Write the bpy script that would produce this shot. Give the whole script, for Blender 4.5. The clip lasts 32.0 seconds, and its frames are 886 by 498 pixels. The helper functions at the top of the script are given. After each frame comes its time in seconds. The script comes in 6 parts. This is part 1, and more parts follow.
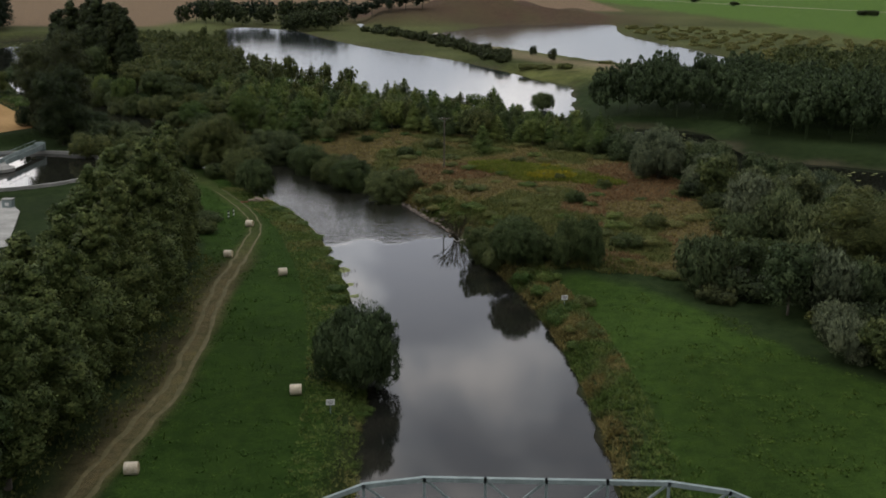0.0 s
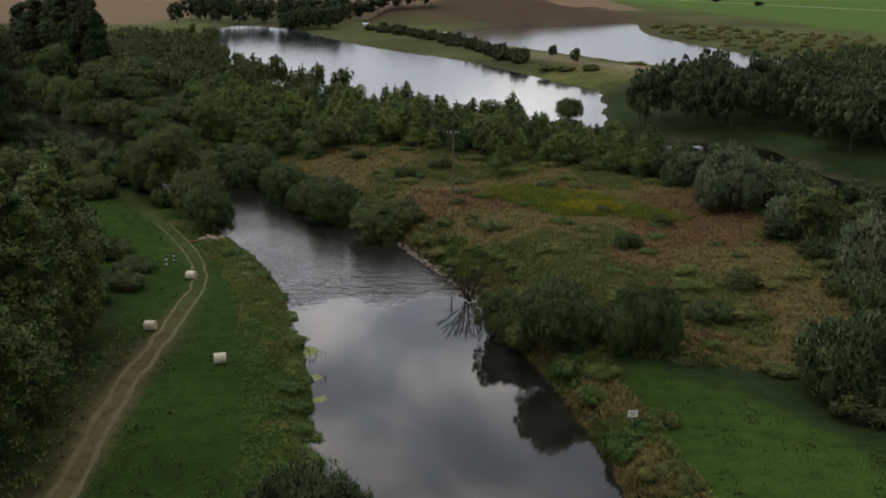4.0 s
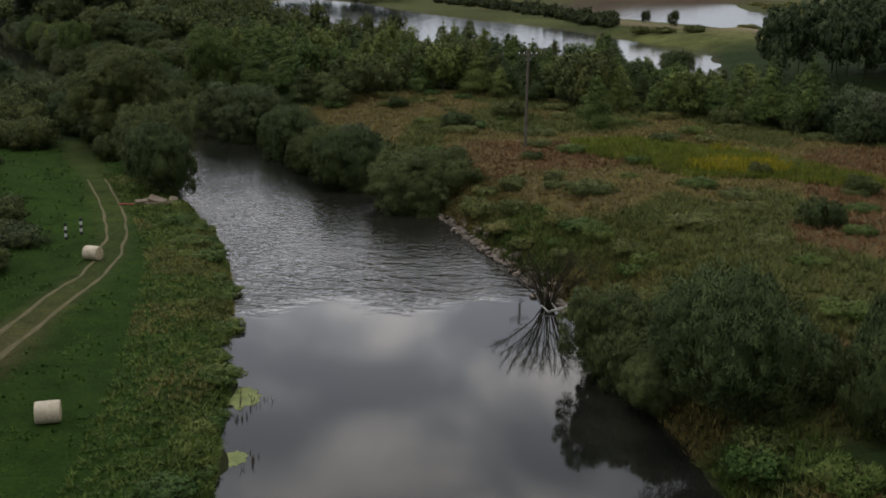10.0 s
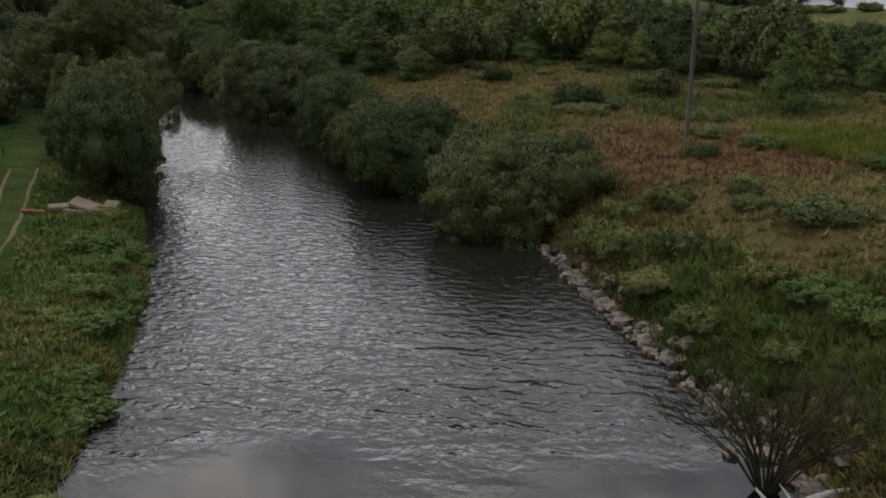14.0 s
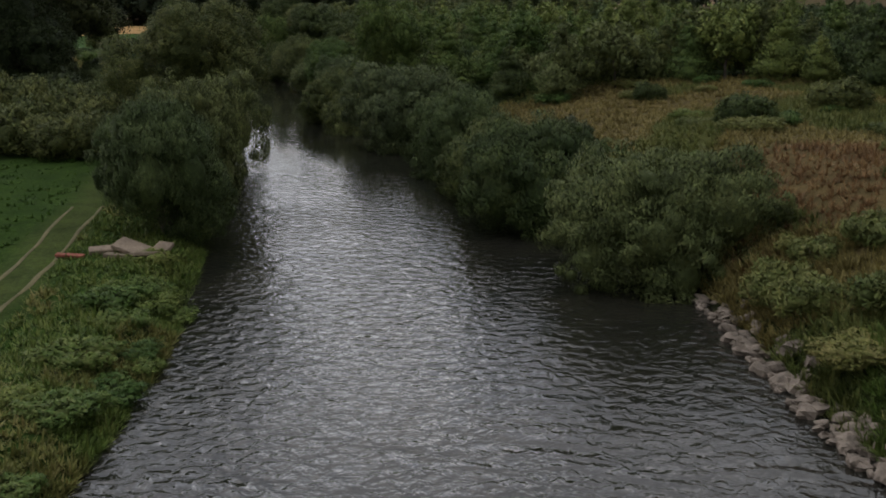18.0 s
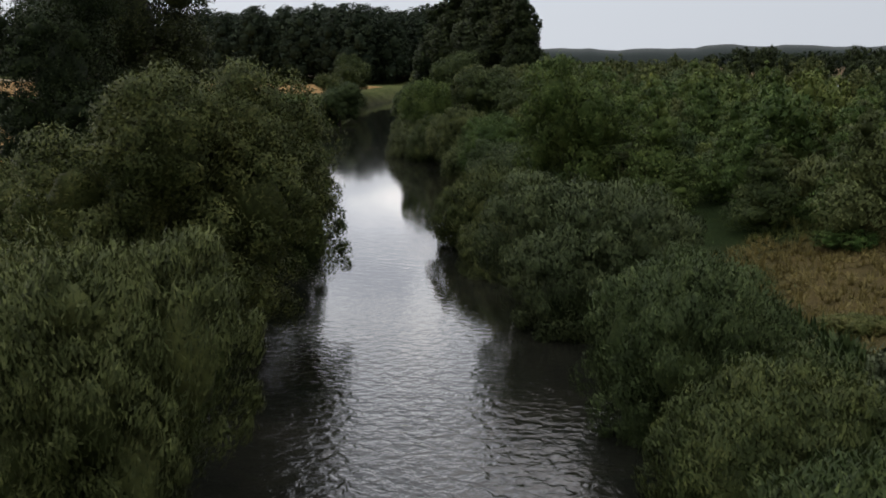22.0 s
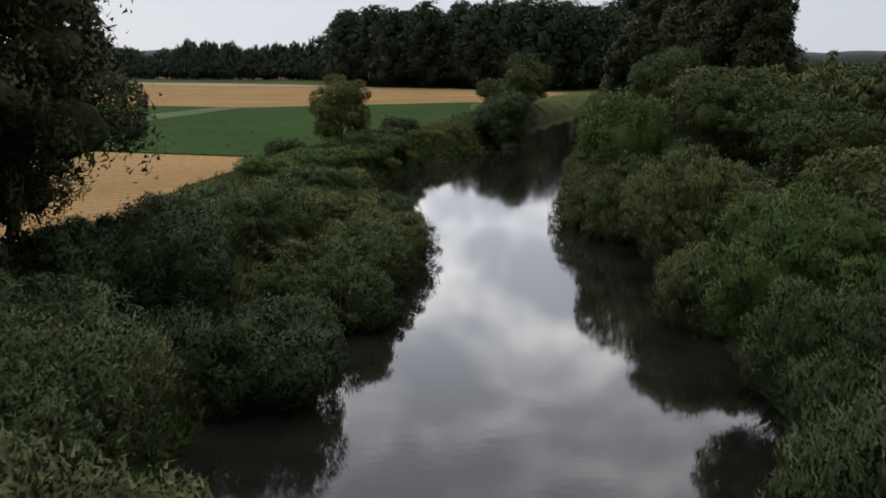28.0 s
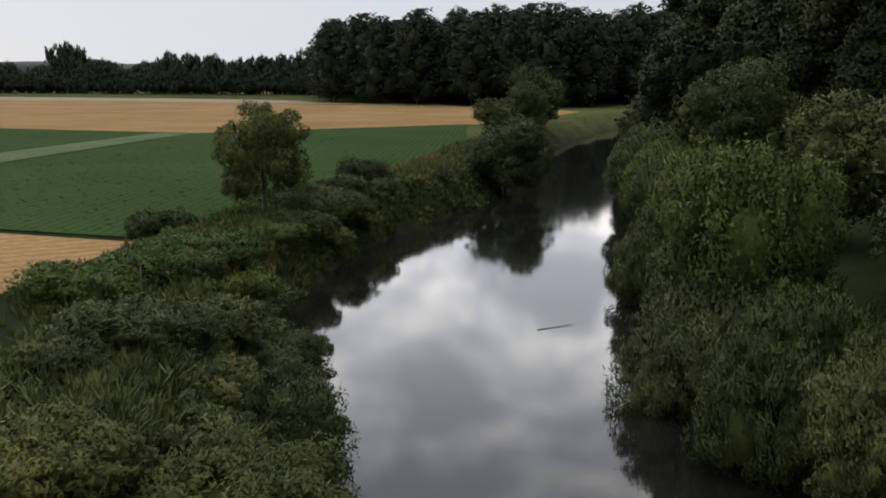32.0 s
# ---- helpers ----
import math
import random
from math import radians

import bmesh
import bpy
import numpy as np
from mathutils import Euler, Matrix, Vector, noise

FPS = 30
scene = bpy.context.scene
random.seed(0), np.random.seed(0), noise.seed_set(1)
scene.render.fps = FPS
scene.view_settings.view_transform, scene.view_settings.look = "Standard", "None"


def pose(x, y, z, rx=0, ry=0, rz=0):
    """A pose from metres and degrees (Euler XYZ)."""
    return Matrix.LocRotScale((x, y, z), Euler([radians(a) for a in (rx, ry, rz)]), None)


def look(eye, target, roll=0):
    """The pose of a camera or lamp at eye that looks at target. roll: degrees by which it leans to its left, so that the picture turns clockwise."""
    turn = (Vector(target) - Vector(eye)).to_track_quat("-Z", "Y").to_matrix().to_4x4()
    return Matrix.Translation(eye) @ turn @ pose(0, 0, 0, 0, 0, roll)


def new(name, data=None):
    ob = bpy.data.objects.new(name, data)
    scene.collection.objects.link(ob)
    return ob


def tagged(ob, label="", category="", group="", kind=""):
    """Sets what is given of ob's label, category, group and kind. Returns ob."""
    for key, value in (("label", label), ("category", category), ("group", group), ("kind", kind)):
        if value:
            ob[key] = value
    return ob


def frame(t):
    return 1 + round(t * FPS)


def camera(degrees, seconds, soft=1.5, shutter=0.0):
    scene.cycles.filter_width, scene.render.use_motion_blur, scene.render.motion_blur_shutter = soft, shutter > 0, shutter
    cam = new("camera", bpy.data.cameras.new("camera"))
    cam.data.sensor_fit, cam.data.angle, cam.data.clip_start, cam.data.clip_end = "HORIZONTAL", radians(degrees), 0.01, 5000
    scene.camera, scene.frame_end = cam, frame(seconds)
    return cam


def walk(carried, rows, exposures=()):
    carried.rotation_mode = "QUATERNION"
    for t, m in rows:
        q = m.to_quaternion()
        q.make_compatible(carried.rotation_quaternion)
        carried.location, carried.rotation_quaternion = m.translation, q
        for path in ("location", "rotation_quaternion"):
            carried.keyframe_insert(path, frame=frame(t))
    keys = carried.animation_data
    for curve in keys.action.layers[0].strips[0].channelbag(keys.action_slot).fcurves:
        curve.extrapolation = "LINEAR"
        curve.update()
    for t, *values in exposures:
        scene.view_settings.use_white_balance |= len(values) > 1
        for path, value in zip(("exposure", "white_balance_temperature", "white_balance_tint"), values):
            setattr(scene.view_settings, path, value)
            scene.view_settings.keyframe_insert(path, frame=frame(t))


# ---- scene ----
cam = camera(43.7, 32.0, soft=1.7, shutter=0.2)
PATH = [
    (0, (2.438, -0.914, 44.459), (2.39, 1.022, 43.959), 0.4),
    (0.5, (2.321, 3.941, 44.496), (2.27, 5.876, 43.996), 0.4),
    (1, (2.181, 9.434, 44.479), (2.127, 11.37, 43.98), 0.3),
    (1.5, (2.123, 14.782, 44.318), (2.065, 16.718, 43.82), 0.3),
    (2, (1.978, 20.995, 43.956), (1.918, 22.932, 43.459), 0.2),
    (2.5, (1.733, 27.382, 43.153), (1.672, 29.318, 42.656), 0.4),
    (3, (1.591, 33.418, 42.062), (1.529, 35.354, 41.566), 0.5),
    (3.5, (1.536, 40.468, 40.929), (1.472, 42.405, 40.432), 0.5),
    (5.5, (1.199, 67.354, 36.043), (1.129, 69.291, 35.551), 0.5),
    (6, (1.051, 73.477, 34.804), (0.981, 75.414, 34.313), 0.5),
    (6.5, (0.99, 78.588, 33.501), (0.918, 80.525, 33.011), 0.6),
    (7, (0.857, 82.513, 32.149), (0.774, 84.451, 31.659), 0.6),
    (7.5, (0.853, 86.095, 30.633), (0.741, 88.031, 30.143), 0.6),
    (8, (0.838, 88.596, 29.284), (0.708, 90.53, 28.794), 0.6),
    (8.5, (0.798, 91.073, 27.866), (0.657, 93.006, 27.373), 0.7),
    (9, (0.765, 94.411, 26.247), (0.618, 96.343, 25.753), 0.7),
    (9.5, (0.549, 97.701, 24.902), (0.382, 99.632, 24.407), 0.8),
    (10, (0.381, 101.958, 23.484), (0.185, 103.885, 22.985), 0.9),
    (10.5, (0.313, 106.143, 22.278), (0.111, 108.069, 21.778), 0.9),
    (11, (0.168, 111.117, 20.965), (-0.044, 113.041, 20.463), 0.9),
    (11.5, (-0.264, 116.54, 19.581), (-0.518, 118.459, 19.078), 1.0),
    (12, (-0.542, 121.832, 18.542), (-0.822, 123.748, 18.041), 1.0),
    (12.5, (-1.229, 128.211, 17.617), (-1.513, 130.126, 17.115), 1.0),
    (13, (-1.999, 133.862, 17.046), (-2.285, 135.777, 16.544), 1.2),
    (13.5, (-2.528, 139.41, 16.69), (-2.871, 141.314, 16.182), 1.4),
    (14, (-3.289, 144.295, 15.906), (-3.693, 146.186, 15.396), 1.4),
    (14.5, (-3.673, 147.212, 15.3), (-4.135, 149.089, 14.786), 1.4),
    (16.5, (-1.369, 150.842, 12.895), (-2.051, 152.656, 12.402), -1.2),
    (17, (-1.98, 152.321, 12.877), (-2.663, 154.142, 12.41), -1.2),
    (17.5, (-2.988, 154.849, 12.886), (-3.669, 156.677, 12.447), -1.1),
    (18, (-4.34, 158.293, 12.809), (-5.035, 160.116, 12.369), -1.0),
    (18.5, (-5.846, 162.601, 12.826), (-6.6, 164.4, 12.384), -0.9),
    (19, (-7.565, 167.169, 13.005), (-8.333, 168.978, 12.633), -0.5),
    (19.5, (-9.534, 172.288, 12.881), (-10.306, 174.103, 12.548), -0.3),
    (20, (-11.873, 177.789, 12.725), (-12.719, 179.571, 12.394), -0.1),
    (20.5, (-14.133, 183.493, 12.883), (-15.055, 185.237, 12.551), -0.4),
    (21, (-16.241, 188.563, 12.911), (-17.169, 190.302, 12.579), -0.4),
    (21.5, (-18.275, 193.031, 13.131), (-19.25, 194.745, 12.797), -0.1),
    (22, (-20.281, 197.5, 13.164), (-21.287, 199.196, 12.83), 0.0),
    (22.5, (-22.303, 201.986, 13.244), (-23.357, 203.652, 12.909), 0.0),
    (23, (-24.559, 206.877, 13.201), (-25.668, 208.508, 12.868), 0.1),
    (23.5, (-27.021, 211.677, 13.134), (-28.164, 213.283, 12.802), 0.0),
    (24, (-29.605, 216.368, 13.119), (-30.78, 217.952, 12.787), -0.1),
    (24.5, (-32.392, 221.186, 13.111), (-33.599, 222.746, 12.779), -0.2),
    (25, (-35.302, 226.083, 13.037), (-36.545, 227.615, 12.707), -0.3),
    (25.5, (-38.23, 230.977, 12.867), (-39.477, 232.506, 12.538), -0.3),
    (27.5, (-51.943, 249.797, 12.75), (-53.227, 251.295, 12.422), 0.1),
    (28, (-55.557, 254.316, 12.772), (-56.839, 255.815, 12.444), -0.0),
    (28.5, (-59.074, 258.953, 12.803), (-60.357, 260.453, 12.474), 0.1),
    (29, (-62.685, 263.55, 12.81), (-63.967, 265.049, 12.481), 0.2),
    (29.5, (-66.133, 268.017, 12.848), (-67.413, 269.519, 12.521), 0.3),
    (30, (-69.766, 272.449, 12.967), (-71.045, 273.953, 12.644), 0.3),
    (30.5, (-72.974, 276.527, 13.057), (-74.254, 278.03, 12.739), 0.4),
    (31, (-76.289, 280.678, 13.208), (-77.57, 282.181, 12.894), 0.3),
    (31.5, (-79.676, 284.987, 13.312), (-80.96, 286.489, 13.002), 0.2),
    (32, (-82.887, 288.931, 13.484), (-84.172, 290.433, 13.177), -0.1),
]
walk(cam, [(t, look(eye, target, roll)) for t, eye, target, roll in PATH])

# ---- world, sun, exposure ----
scene.view_settings.exposure = 0.0
SUN_AZ, SUN_EL = radians(80), radians(16)       # low sun behind cloud, ahead and to the left
GLOW_AZ = radians(62)                            # where the cloud is thinnest
world = bpy.data.worlds.new("evening_sky")
scene.world = world
world.use_nodes = True
wn = world.node_tree.nodes
wl = world.node_tree.links
wn.clear()
w_out = wn.new("ShaderNodeOutputWorld")
w_bg = wn.new("ShaderNodeBackground")
w_sky = wn.new("ShaderNodeTexSky")
w_sky.sky_type, w_sky.sun_disc = "NISHITA", False
w_sky.sun_elevation, w_sky.sun_rotation = SUN_EL, -SUN_AZ
w_tc = wn.new("ShaderNodeTexCoord")
w_sep = wn.new("ShaderNodeSeparateXYZ")
wl.new(w_tc.outputs["Generated"], w_sep.inputs[0])


def w_math(op, a, b=None):
    n = wn.new("ShaderNodeMath")
    n.operation = op
    for i, v in enumerate((a, b)):
        if v is None:
            continue
        if isinstance(v, (int, float)):
            n.inputs[i].default_value = v
        else:
            wl.new(v, n.inputs[i])
    return n.outputs[0]


# cloud deck: the direction projected on a flat layer
w_z = w_math("ADD", w_math("MAXIMUM", w_sep.outputs[2], 0.0), 0.30)
w_cmb = wn.new("ShaderNodeCombineXYZ")
wl.new(w_math("DIVIDE", w_sep.outputs[0], w_z), w_cmb.inputs[0])
wl.new(w_math("DIVIDE", w_sep.outputs[1], w_z), w_cmb.inputs[1])
w_noise = wn.new("ShaderNodeTexNoise")
w_noise.inputs["Scale"].default_value = 3.3
w_noise.inputs["Detail"].default_value = 6.0
w_noise.inputs["Roughness"].default_value = 0.56
w_noise.inputs["Distortion"].default_value = 0.35
wl.new(w_cmb.outputs[0], w_noise.inputs["Vector"])
w_ramp = wn.new("ShaderNodeValToRGB")
w_ramp.color_ramp.elements[0].position, w_ramp.color_ramp.elements[0].color = 0.43, (0.82, 0.85, 0.95, 1)
w_ramp.color_ramp.elements[1].position, w_ramp.color_ramp.elements[1].color = 0.63, (2.35, 2.22, 2.14, 1)
mid = w_ramp.color_ramp.elements.new(0.51)
mid.color = (1.25, 1.28, 1.36, 1)
wl.new(w_noise.outputs[0], w_ramp.inputs[0])
# brighter and plainer towards the horizon
w_hor = wn.new("ShaderNodeValToRGB")
w_hor.color_ramp.elements[0].position, w_hor.color_ramp.elements[0].color = 0.065, (1, 1, 1, 1)
w_hor.color_ramp.elements[1].position, w_hor.color_ramp.elements[1].color = 0.15, (0, 0, 0, 1)
w_hor.color_ramp.interpolation = "EASE"
wl.new(w_math("MAXIMUM", w_sep.outputs[2], 0.0), w_hor.inputs[0])
w_mix = wn.new("ShaderNodeMix")
w_mix.data_type = "RGBA"
wl.new(w_hor.outputs[0], w_mix.inputs[0])
wl.new(w_ramp.outputs[0], w_mix.inputs[6])
w_mix.inputs[7].default_value = (0.61, 0.648, 0.715, 1)
w_mul = wn.new("ShaderNodeMix")
w_mul.data_type, w_mul.blend_type = "RGBA", "MIX"
w_mul.inputs[0].default_value = 0.96
w_scale = wn.new("ShaderNodeVectorMath")
w_scale.operation = "SCALE"
w_scale.inputs[3].default_value = 0.1
wl.new(w_sky.outputs[0], w_scale.inputs[0])
wl.new(w_scale.outputs[0], w_mul.inputs[6])
wl.new(w_mix.outputs[2], w_mul.inputs[7])
# the cloud is lit from behind on the sun's side
w_dir = wn.new("ShaderNodeVectorMath")
w_dir.operation = "DOT_PRODUCT"
wl.new(w_tc.outputs["Generated"], w_dir.inputs[0])
w_dir.inputs[1].default_value = (-math.sin(GLOW_AZ), math.cos(GLOW_AZ), 0)
w_gain = w_math("MULTIPLY_ADD", w_dir.outputs["Value"], 0.36)
w_gain.node.inputs[2].default_value = 0.76
wl.new(w_mul.outputs[2], w_bg.inputs[0])
# bright a hand over the horizon, duller above it, lightest overhead
w_elev = wn.new("ShaderNodeValToRGB")
w_elev.color_ramp.elements[0].position, w_elev.color_ramp.elements[0].color = 0.0, (1, 1, 1, 1)
w_elev.color_ramp.elements[1].position, w_elev.color_ramp.elements[1].color = 0.90, (1.8, 1.8, 1.83, 1)
for p, v in ((0.12, 1.0), (0.24, 1.04), (0.34, 0.76), (0.47, 0.53), (0.6, 0.54), (0.74, 1.0)):
    w_elev.color_ramp.elements.new(p).color = (v, v, v, 1)
wl.new(w_math("MAXIMUM", w_sep.outputs[2], 0.0), w_elev.inputs[0])
wl.new(w_math("MULTIPLY", w_gain, w_elev.outputs[0]), w_bg.inputs[1])
wl.new(w_bg.outputs[0], w_out.inputs[0])

sun = new("sun", bpy.data.lights.new("sun", "SUN"))
sun.data.energy, sun.data.angle, sun.data.color = 0.32, radians(14), (1.0, 0.93, 0.84)
sun.matrix_world = look((0, 0, 0), (math.sin(SUN_AZ) * math.cos(SUN_EL), -math.cos(SUN_AZ) * math.cos(SUN_EL), -math.sin(SUN_EL)))

# ---- materials ----


def material(name):
    m = bpy.data.materials.new(name)
    m.use_nodes = True
    nt = m.node_tree
    return m, nt.nodes, nt.links, nt.nodes["Principled BSDF"]


def noise_node(nodes, links, scale, detail=3.0, vec=None, rough=0.55):
    n = nodes.new("ShaderNodeTexNoise")
    n.inputs["Scale"].default_value, n.inputs["Detail"].default_value, n.inputs["Roughness"].default_value = scale, detail, rough
    if vec is not None:
        links.new(vec, n.inputs["Vector"])
    return n


def ramp_node(nodes, links, fac, stops):
    r = nodes.new("ShaderNodeValToRGB")
    while len(r.color_ramp.elements) < len(stops):
        r.color_ramp.elements.new(0.5)
    for e, (p, c) in zip(r.color_ramp.elements, stops):
        e.position, e.color = p, (*c, 1)
    links.new(fac, r.inputs[0])
    return r


def mix_node(nodes, links, fac, a, b, blend="MIX"):
    n = nodes.new("ShaderNodeMix")
    n.data_type, n.blend_type = "RGBA", blend
    for i, v in ((0, fac), (6, a), (7, b)):
        if isinstance(v, (int, float)):
            n.inputs[i].default_value = v
        elif isinstance(v, tuple):
            n.inputs[i].default_value = (*v, 1)
        else:
            links.new(v, n.inputs[i])
    return n.outputs[2]


def bump(nodes, links, bsdf, height, strength, distance):
    b = nodes.new("ShaderNodeBump")
    b.inputs["Strength"].default_value, b.inputs["Distance"].default_value = strength, distance
    links.new(height, b.inputs["Height"])
    links.new(b.outputs[0], bsdf.inputs["Normal"])
    return b


def world_pos(nodes):
    return nodes.new("ShaderNodeNewGeometry").outputs["Position"]


def mat_two_scale(name, dark, light, s1, s2, rough=0.85, relief=0.3, dist=0.02, metal=0.0):
    """Plain rough surface with large stains and fine grain."""
    m, n, l, b = material(name)
    pos = world_pos(n)
    big, fine = noise_node(n, l, s1, 4, pos), noise_node(n, l, s2, 3, pos)
    c = ramp_node(n, l, big.outputs[0], [(0.3, dark), (0.7, light)])
    f = ramp_node(n, l, fine.outputs[0], [(0.25, (0.72, 0.72, 0.72)), (0.75, (1.2, 1.2, 1.2))])
    l.new(mix_node(n, l, 1.0, c.outputs[0], f.outputs[0], "MULTIPLY"), b.inputs["Base Color"])
    b.inputs["Roughness"].default_value, b.inputs["Metallic"].default_value = rough, metal
    b.inputs["Specular IOR Level"].default_value = 0.3
    bump(n, l, b, fine.outputs[0], relief, dist)
    return m


def mat_leaf(name, dark, mid, light, rough=0.6, through_light=0.12):
    """Foliage: every leaf its own shade, whole plants differ from one another."""
    dark, mid, light = [(c[0] * 0.71, c[1] * 0.71, c[2] * 0.61) for c in (dark, mid, light)]
    m, n, l, b = material(name)
    geo = n.new("ShaderNodeNewGeometry")
    info = n.new("ShaderNodeObjectInfo")
    big = noise_node(n, l, 0.55, 4, geo.outputs["Position"], 0.6)
    add = n.new("ShaderNodeMath")
    add.operation = "MULTIPLY_ADD"
    l.new(geo.outputs["Random Per Island"], add.inputs[0])
    add.inputs[1].default_value = 0.36
    l.new(big.outputs[0], add.inputs[2])
    c = ramp_node(n, l, add.outputs[0], [(0.38, dark), (0.66, mid), (0.94, light)])
    hsv = n.new("ShaderNodeHueSaturation")
    mr = n.new("ShaderNodeMapRange")
    l.new(info.outputs["Random"], mr.inputs[0])
    mr.inputs[3].default_value, mr.inputs[4].default_value = 0.80, 1.22
    l.new(mr.outputs[0], hsv.inputs["Value"])
    mr2 = n.new("ShaderNodeMapRange")
    l.new(info.outputs["Random"], mr2.inputs[0])
    mr2.inputs[3].default_value, mr2.inputs[4].default_value = 0.522, 0.474
    l.new(mr2.outputs[0], hsv.inputs["Hue"])
    grain = noise_node(n, l, 2.6, 3, geo.outputs["Position"], 0.65)
    gr = ramp_node(n, l, grain.outputs[0], [(0.3, (0.60, 0.60, 0.62)), (0.52, (1.0, 1.0, 1.0)), (0.72, (1.42, 1.4, 1.32))])
    l.new(mix_node(n, l, 1.0, c.outputs[0], gr.outputs[0], "MULTIPLY"), hsv.inputs["Color"])
    l.new(hsv.outputs[0], b.inputs["Base Color"])
    b.inputs["Roughness"].default_value = rough
    b.inputs["Specular IOR Level"].default_value = 0.1
    tr = n.new("ShaderNodeBsdfTranslucent")
    l.new(hsv.outputs[0], tr.inputs[0])
    mx = n.new("ShaderNodeMixShader")
    mx.inputs[0].default_value = through_light
    l.new(b.outputs[0], mx.inputs[1])
    l.new(tr.outputs[0], mx.inputs[2])
    l.new(mx.outputs[0], n["Material Output"].inputs[0])
    return m


def mat_ground():
    m, n, l, b = material("ground_cover")
    at = n.new("ShaderNodeAttribute")
    at.attribute_name = "cover"
    pos = world_pos(n)
    mid, fine = noise_node(n, l, 0.55, 5, pos, 0.65), noise_node(n, l, 5.0, 4, pos, 0.7)
    k1 = ramp_node(n, l, mid.outputs[0], [(0.28, (0.62, 0.66, 0.6)), (0.5, (1, 1, 1)), (0.75, (1.35, 1.28, 1.1))])
    k2 = ramp_node(n, l, fine.outputs[0], [(0.25, (0.28, 0.29, 0.32)), (0.55, (0.49, 0.51, 0.56)), (0.8, (0.74, 0.73, 0.76))])
    c = mix_node(n, l, 1.0, at.outputs["Color"], k1.outputs[0], "MULTIPLY")
    l.new(mix_node(n, l, 1.0, c, k2.outputs[0], "MULTIPLY"), b.inputs["Base Color"])
    b.inputs["Roughness"].default_value, b.inputs["Specular IOR Level"].default_value = 0.95, 0.03
    sm = n.new("ShaderNodeMath")
    l.new(fine.outputs[0], sm.inputs[0])
    l.new(mid.outputs[0], sm.inputs[1])
    bump(n, l, b, sm.outputs[0], 0.8, 0.22)
    return m


def mat_river():
    """Still, dark water with a stretch of riffles; ripples only where the bed is shallow."""
    m, n, l, b = material("river_water")
    at = n.new("ShaderNodeAttribute")
    at.attribute_name = "ripple"
    pos = world_pos(n)
    r1 = noise_node(n, l, 1.8, 3, pos, 0.5)
    r1.inputs["Distortion"].default_value = 0.5
    r2 = noise_node(n, l, 0.28, 3, pos, 0.5)
    mp = n.new("ShaderNodeMapping")
    mp.inputs["Rotation"].default_value = (0, 0, radians(-17))
    mp.inputs["Scale"].default_value = (0.42, 1.0, 1.0)
    l.new(pos, mp.inputs[0])
    swell = noise_node(n, l, 0.75, 1, mp.outputs[0], 0.4)
    swell.inputs["Distortion"].default_value = 0.8
    head = n.new("ShaderNodeAttribute")
    head.attribute_name = "swell"

    def times(u, v, w=None):
        k = n.new("ShaderNodeMath")
        k.operation = "MULTIPLY" if w is None else "MULTIPLY_ADD"
        for i, q in enumerate((u, v, w)):
            if q is not None:
                l.new(q, k.inputs[i])
        return k

    def centred(socket):
        k = n.new("ShaderNodeMath")
        k.operation = "SUBTRACT"
        l.new(socket, k.inputs[0])
        k.inputs[1].default_value = 0.5
        return k.outputs[0]
    mul = times(centred(r1.outputs[0]), at.outputs["Fac"], times(centred(swell.outputs[0]), head.outputs["Fac"]).outputs[0])
    calm = n.new("ShaderNodeMath")
    calm.operation = "MULTIPLY_ADD"
    l.new(r2.outputs[0], calm.inputs[0])
    calm.inputs[1].default_value = 0.008
    l.new(mul.outputs[0], calm.inputs[2])
    bump(n, l, b, calm.outputs[0], 1.0, 0.26)
    bedc = noise_node(n, l, 0.2, 3, pos)
    c = ramp_node(n, l, bedc.outputs[0], [(0.3, (0.006, 0.007, 0.006)), (0.7, (0.018, 0.017, 0.013))])
    l.new(c.outputs[0], b.inputs["Base Color"])
    b.inputs["Roughness"].default_value = 0.05
    b.inputs["IOR"].default_value = 1.62
    return m


def mat_still(name, colour, rough=0.06, wave=0.03):
    m, n, l, b = material(name)
    pos = world_pos(n)
    w = noise_node(n, l, 0.5, 4, pos, 0.5)
    bump(n, l, b, w.outputs[0], 1.0, wave)
    big = noise_node(n, l, 0.03, 3, pos)
    c = ramp_node(n, l, big.outputs[0], [(0.35, colour), (0.7, tuple(v * 2.2 for v in colour))])
    l.new(c.outputs[0], b.inputs["Base Color"])
    b.inputs["Roughness"].default_value, b.inputs["IOR"].default_value = rough, 1.5
    return m


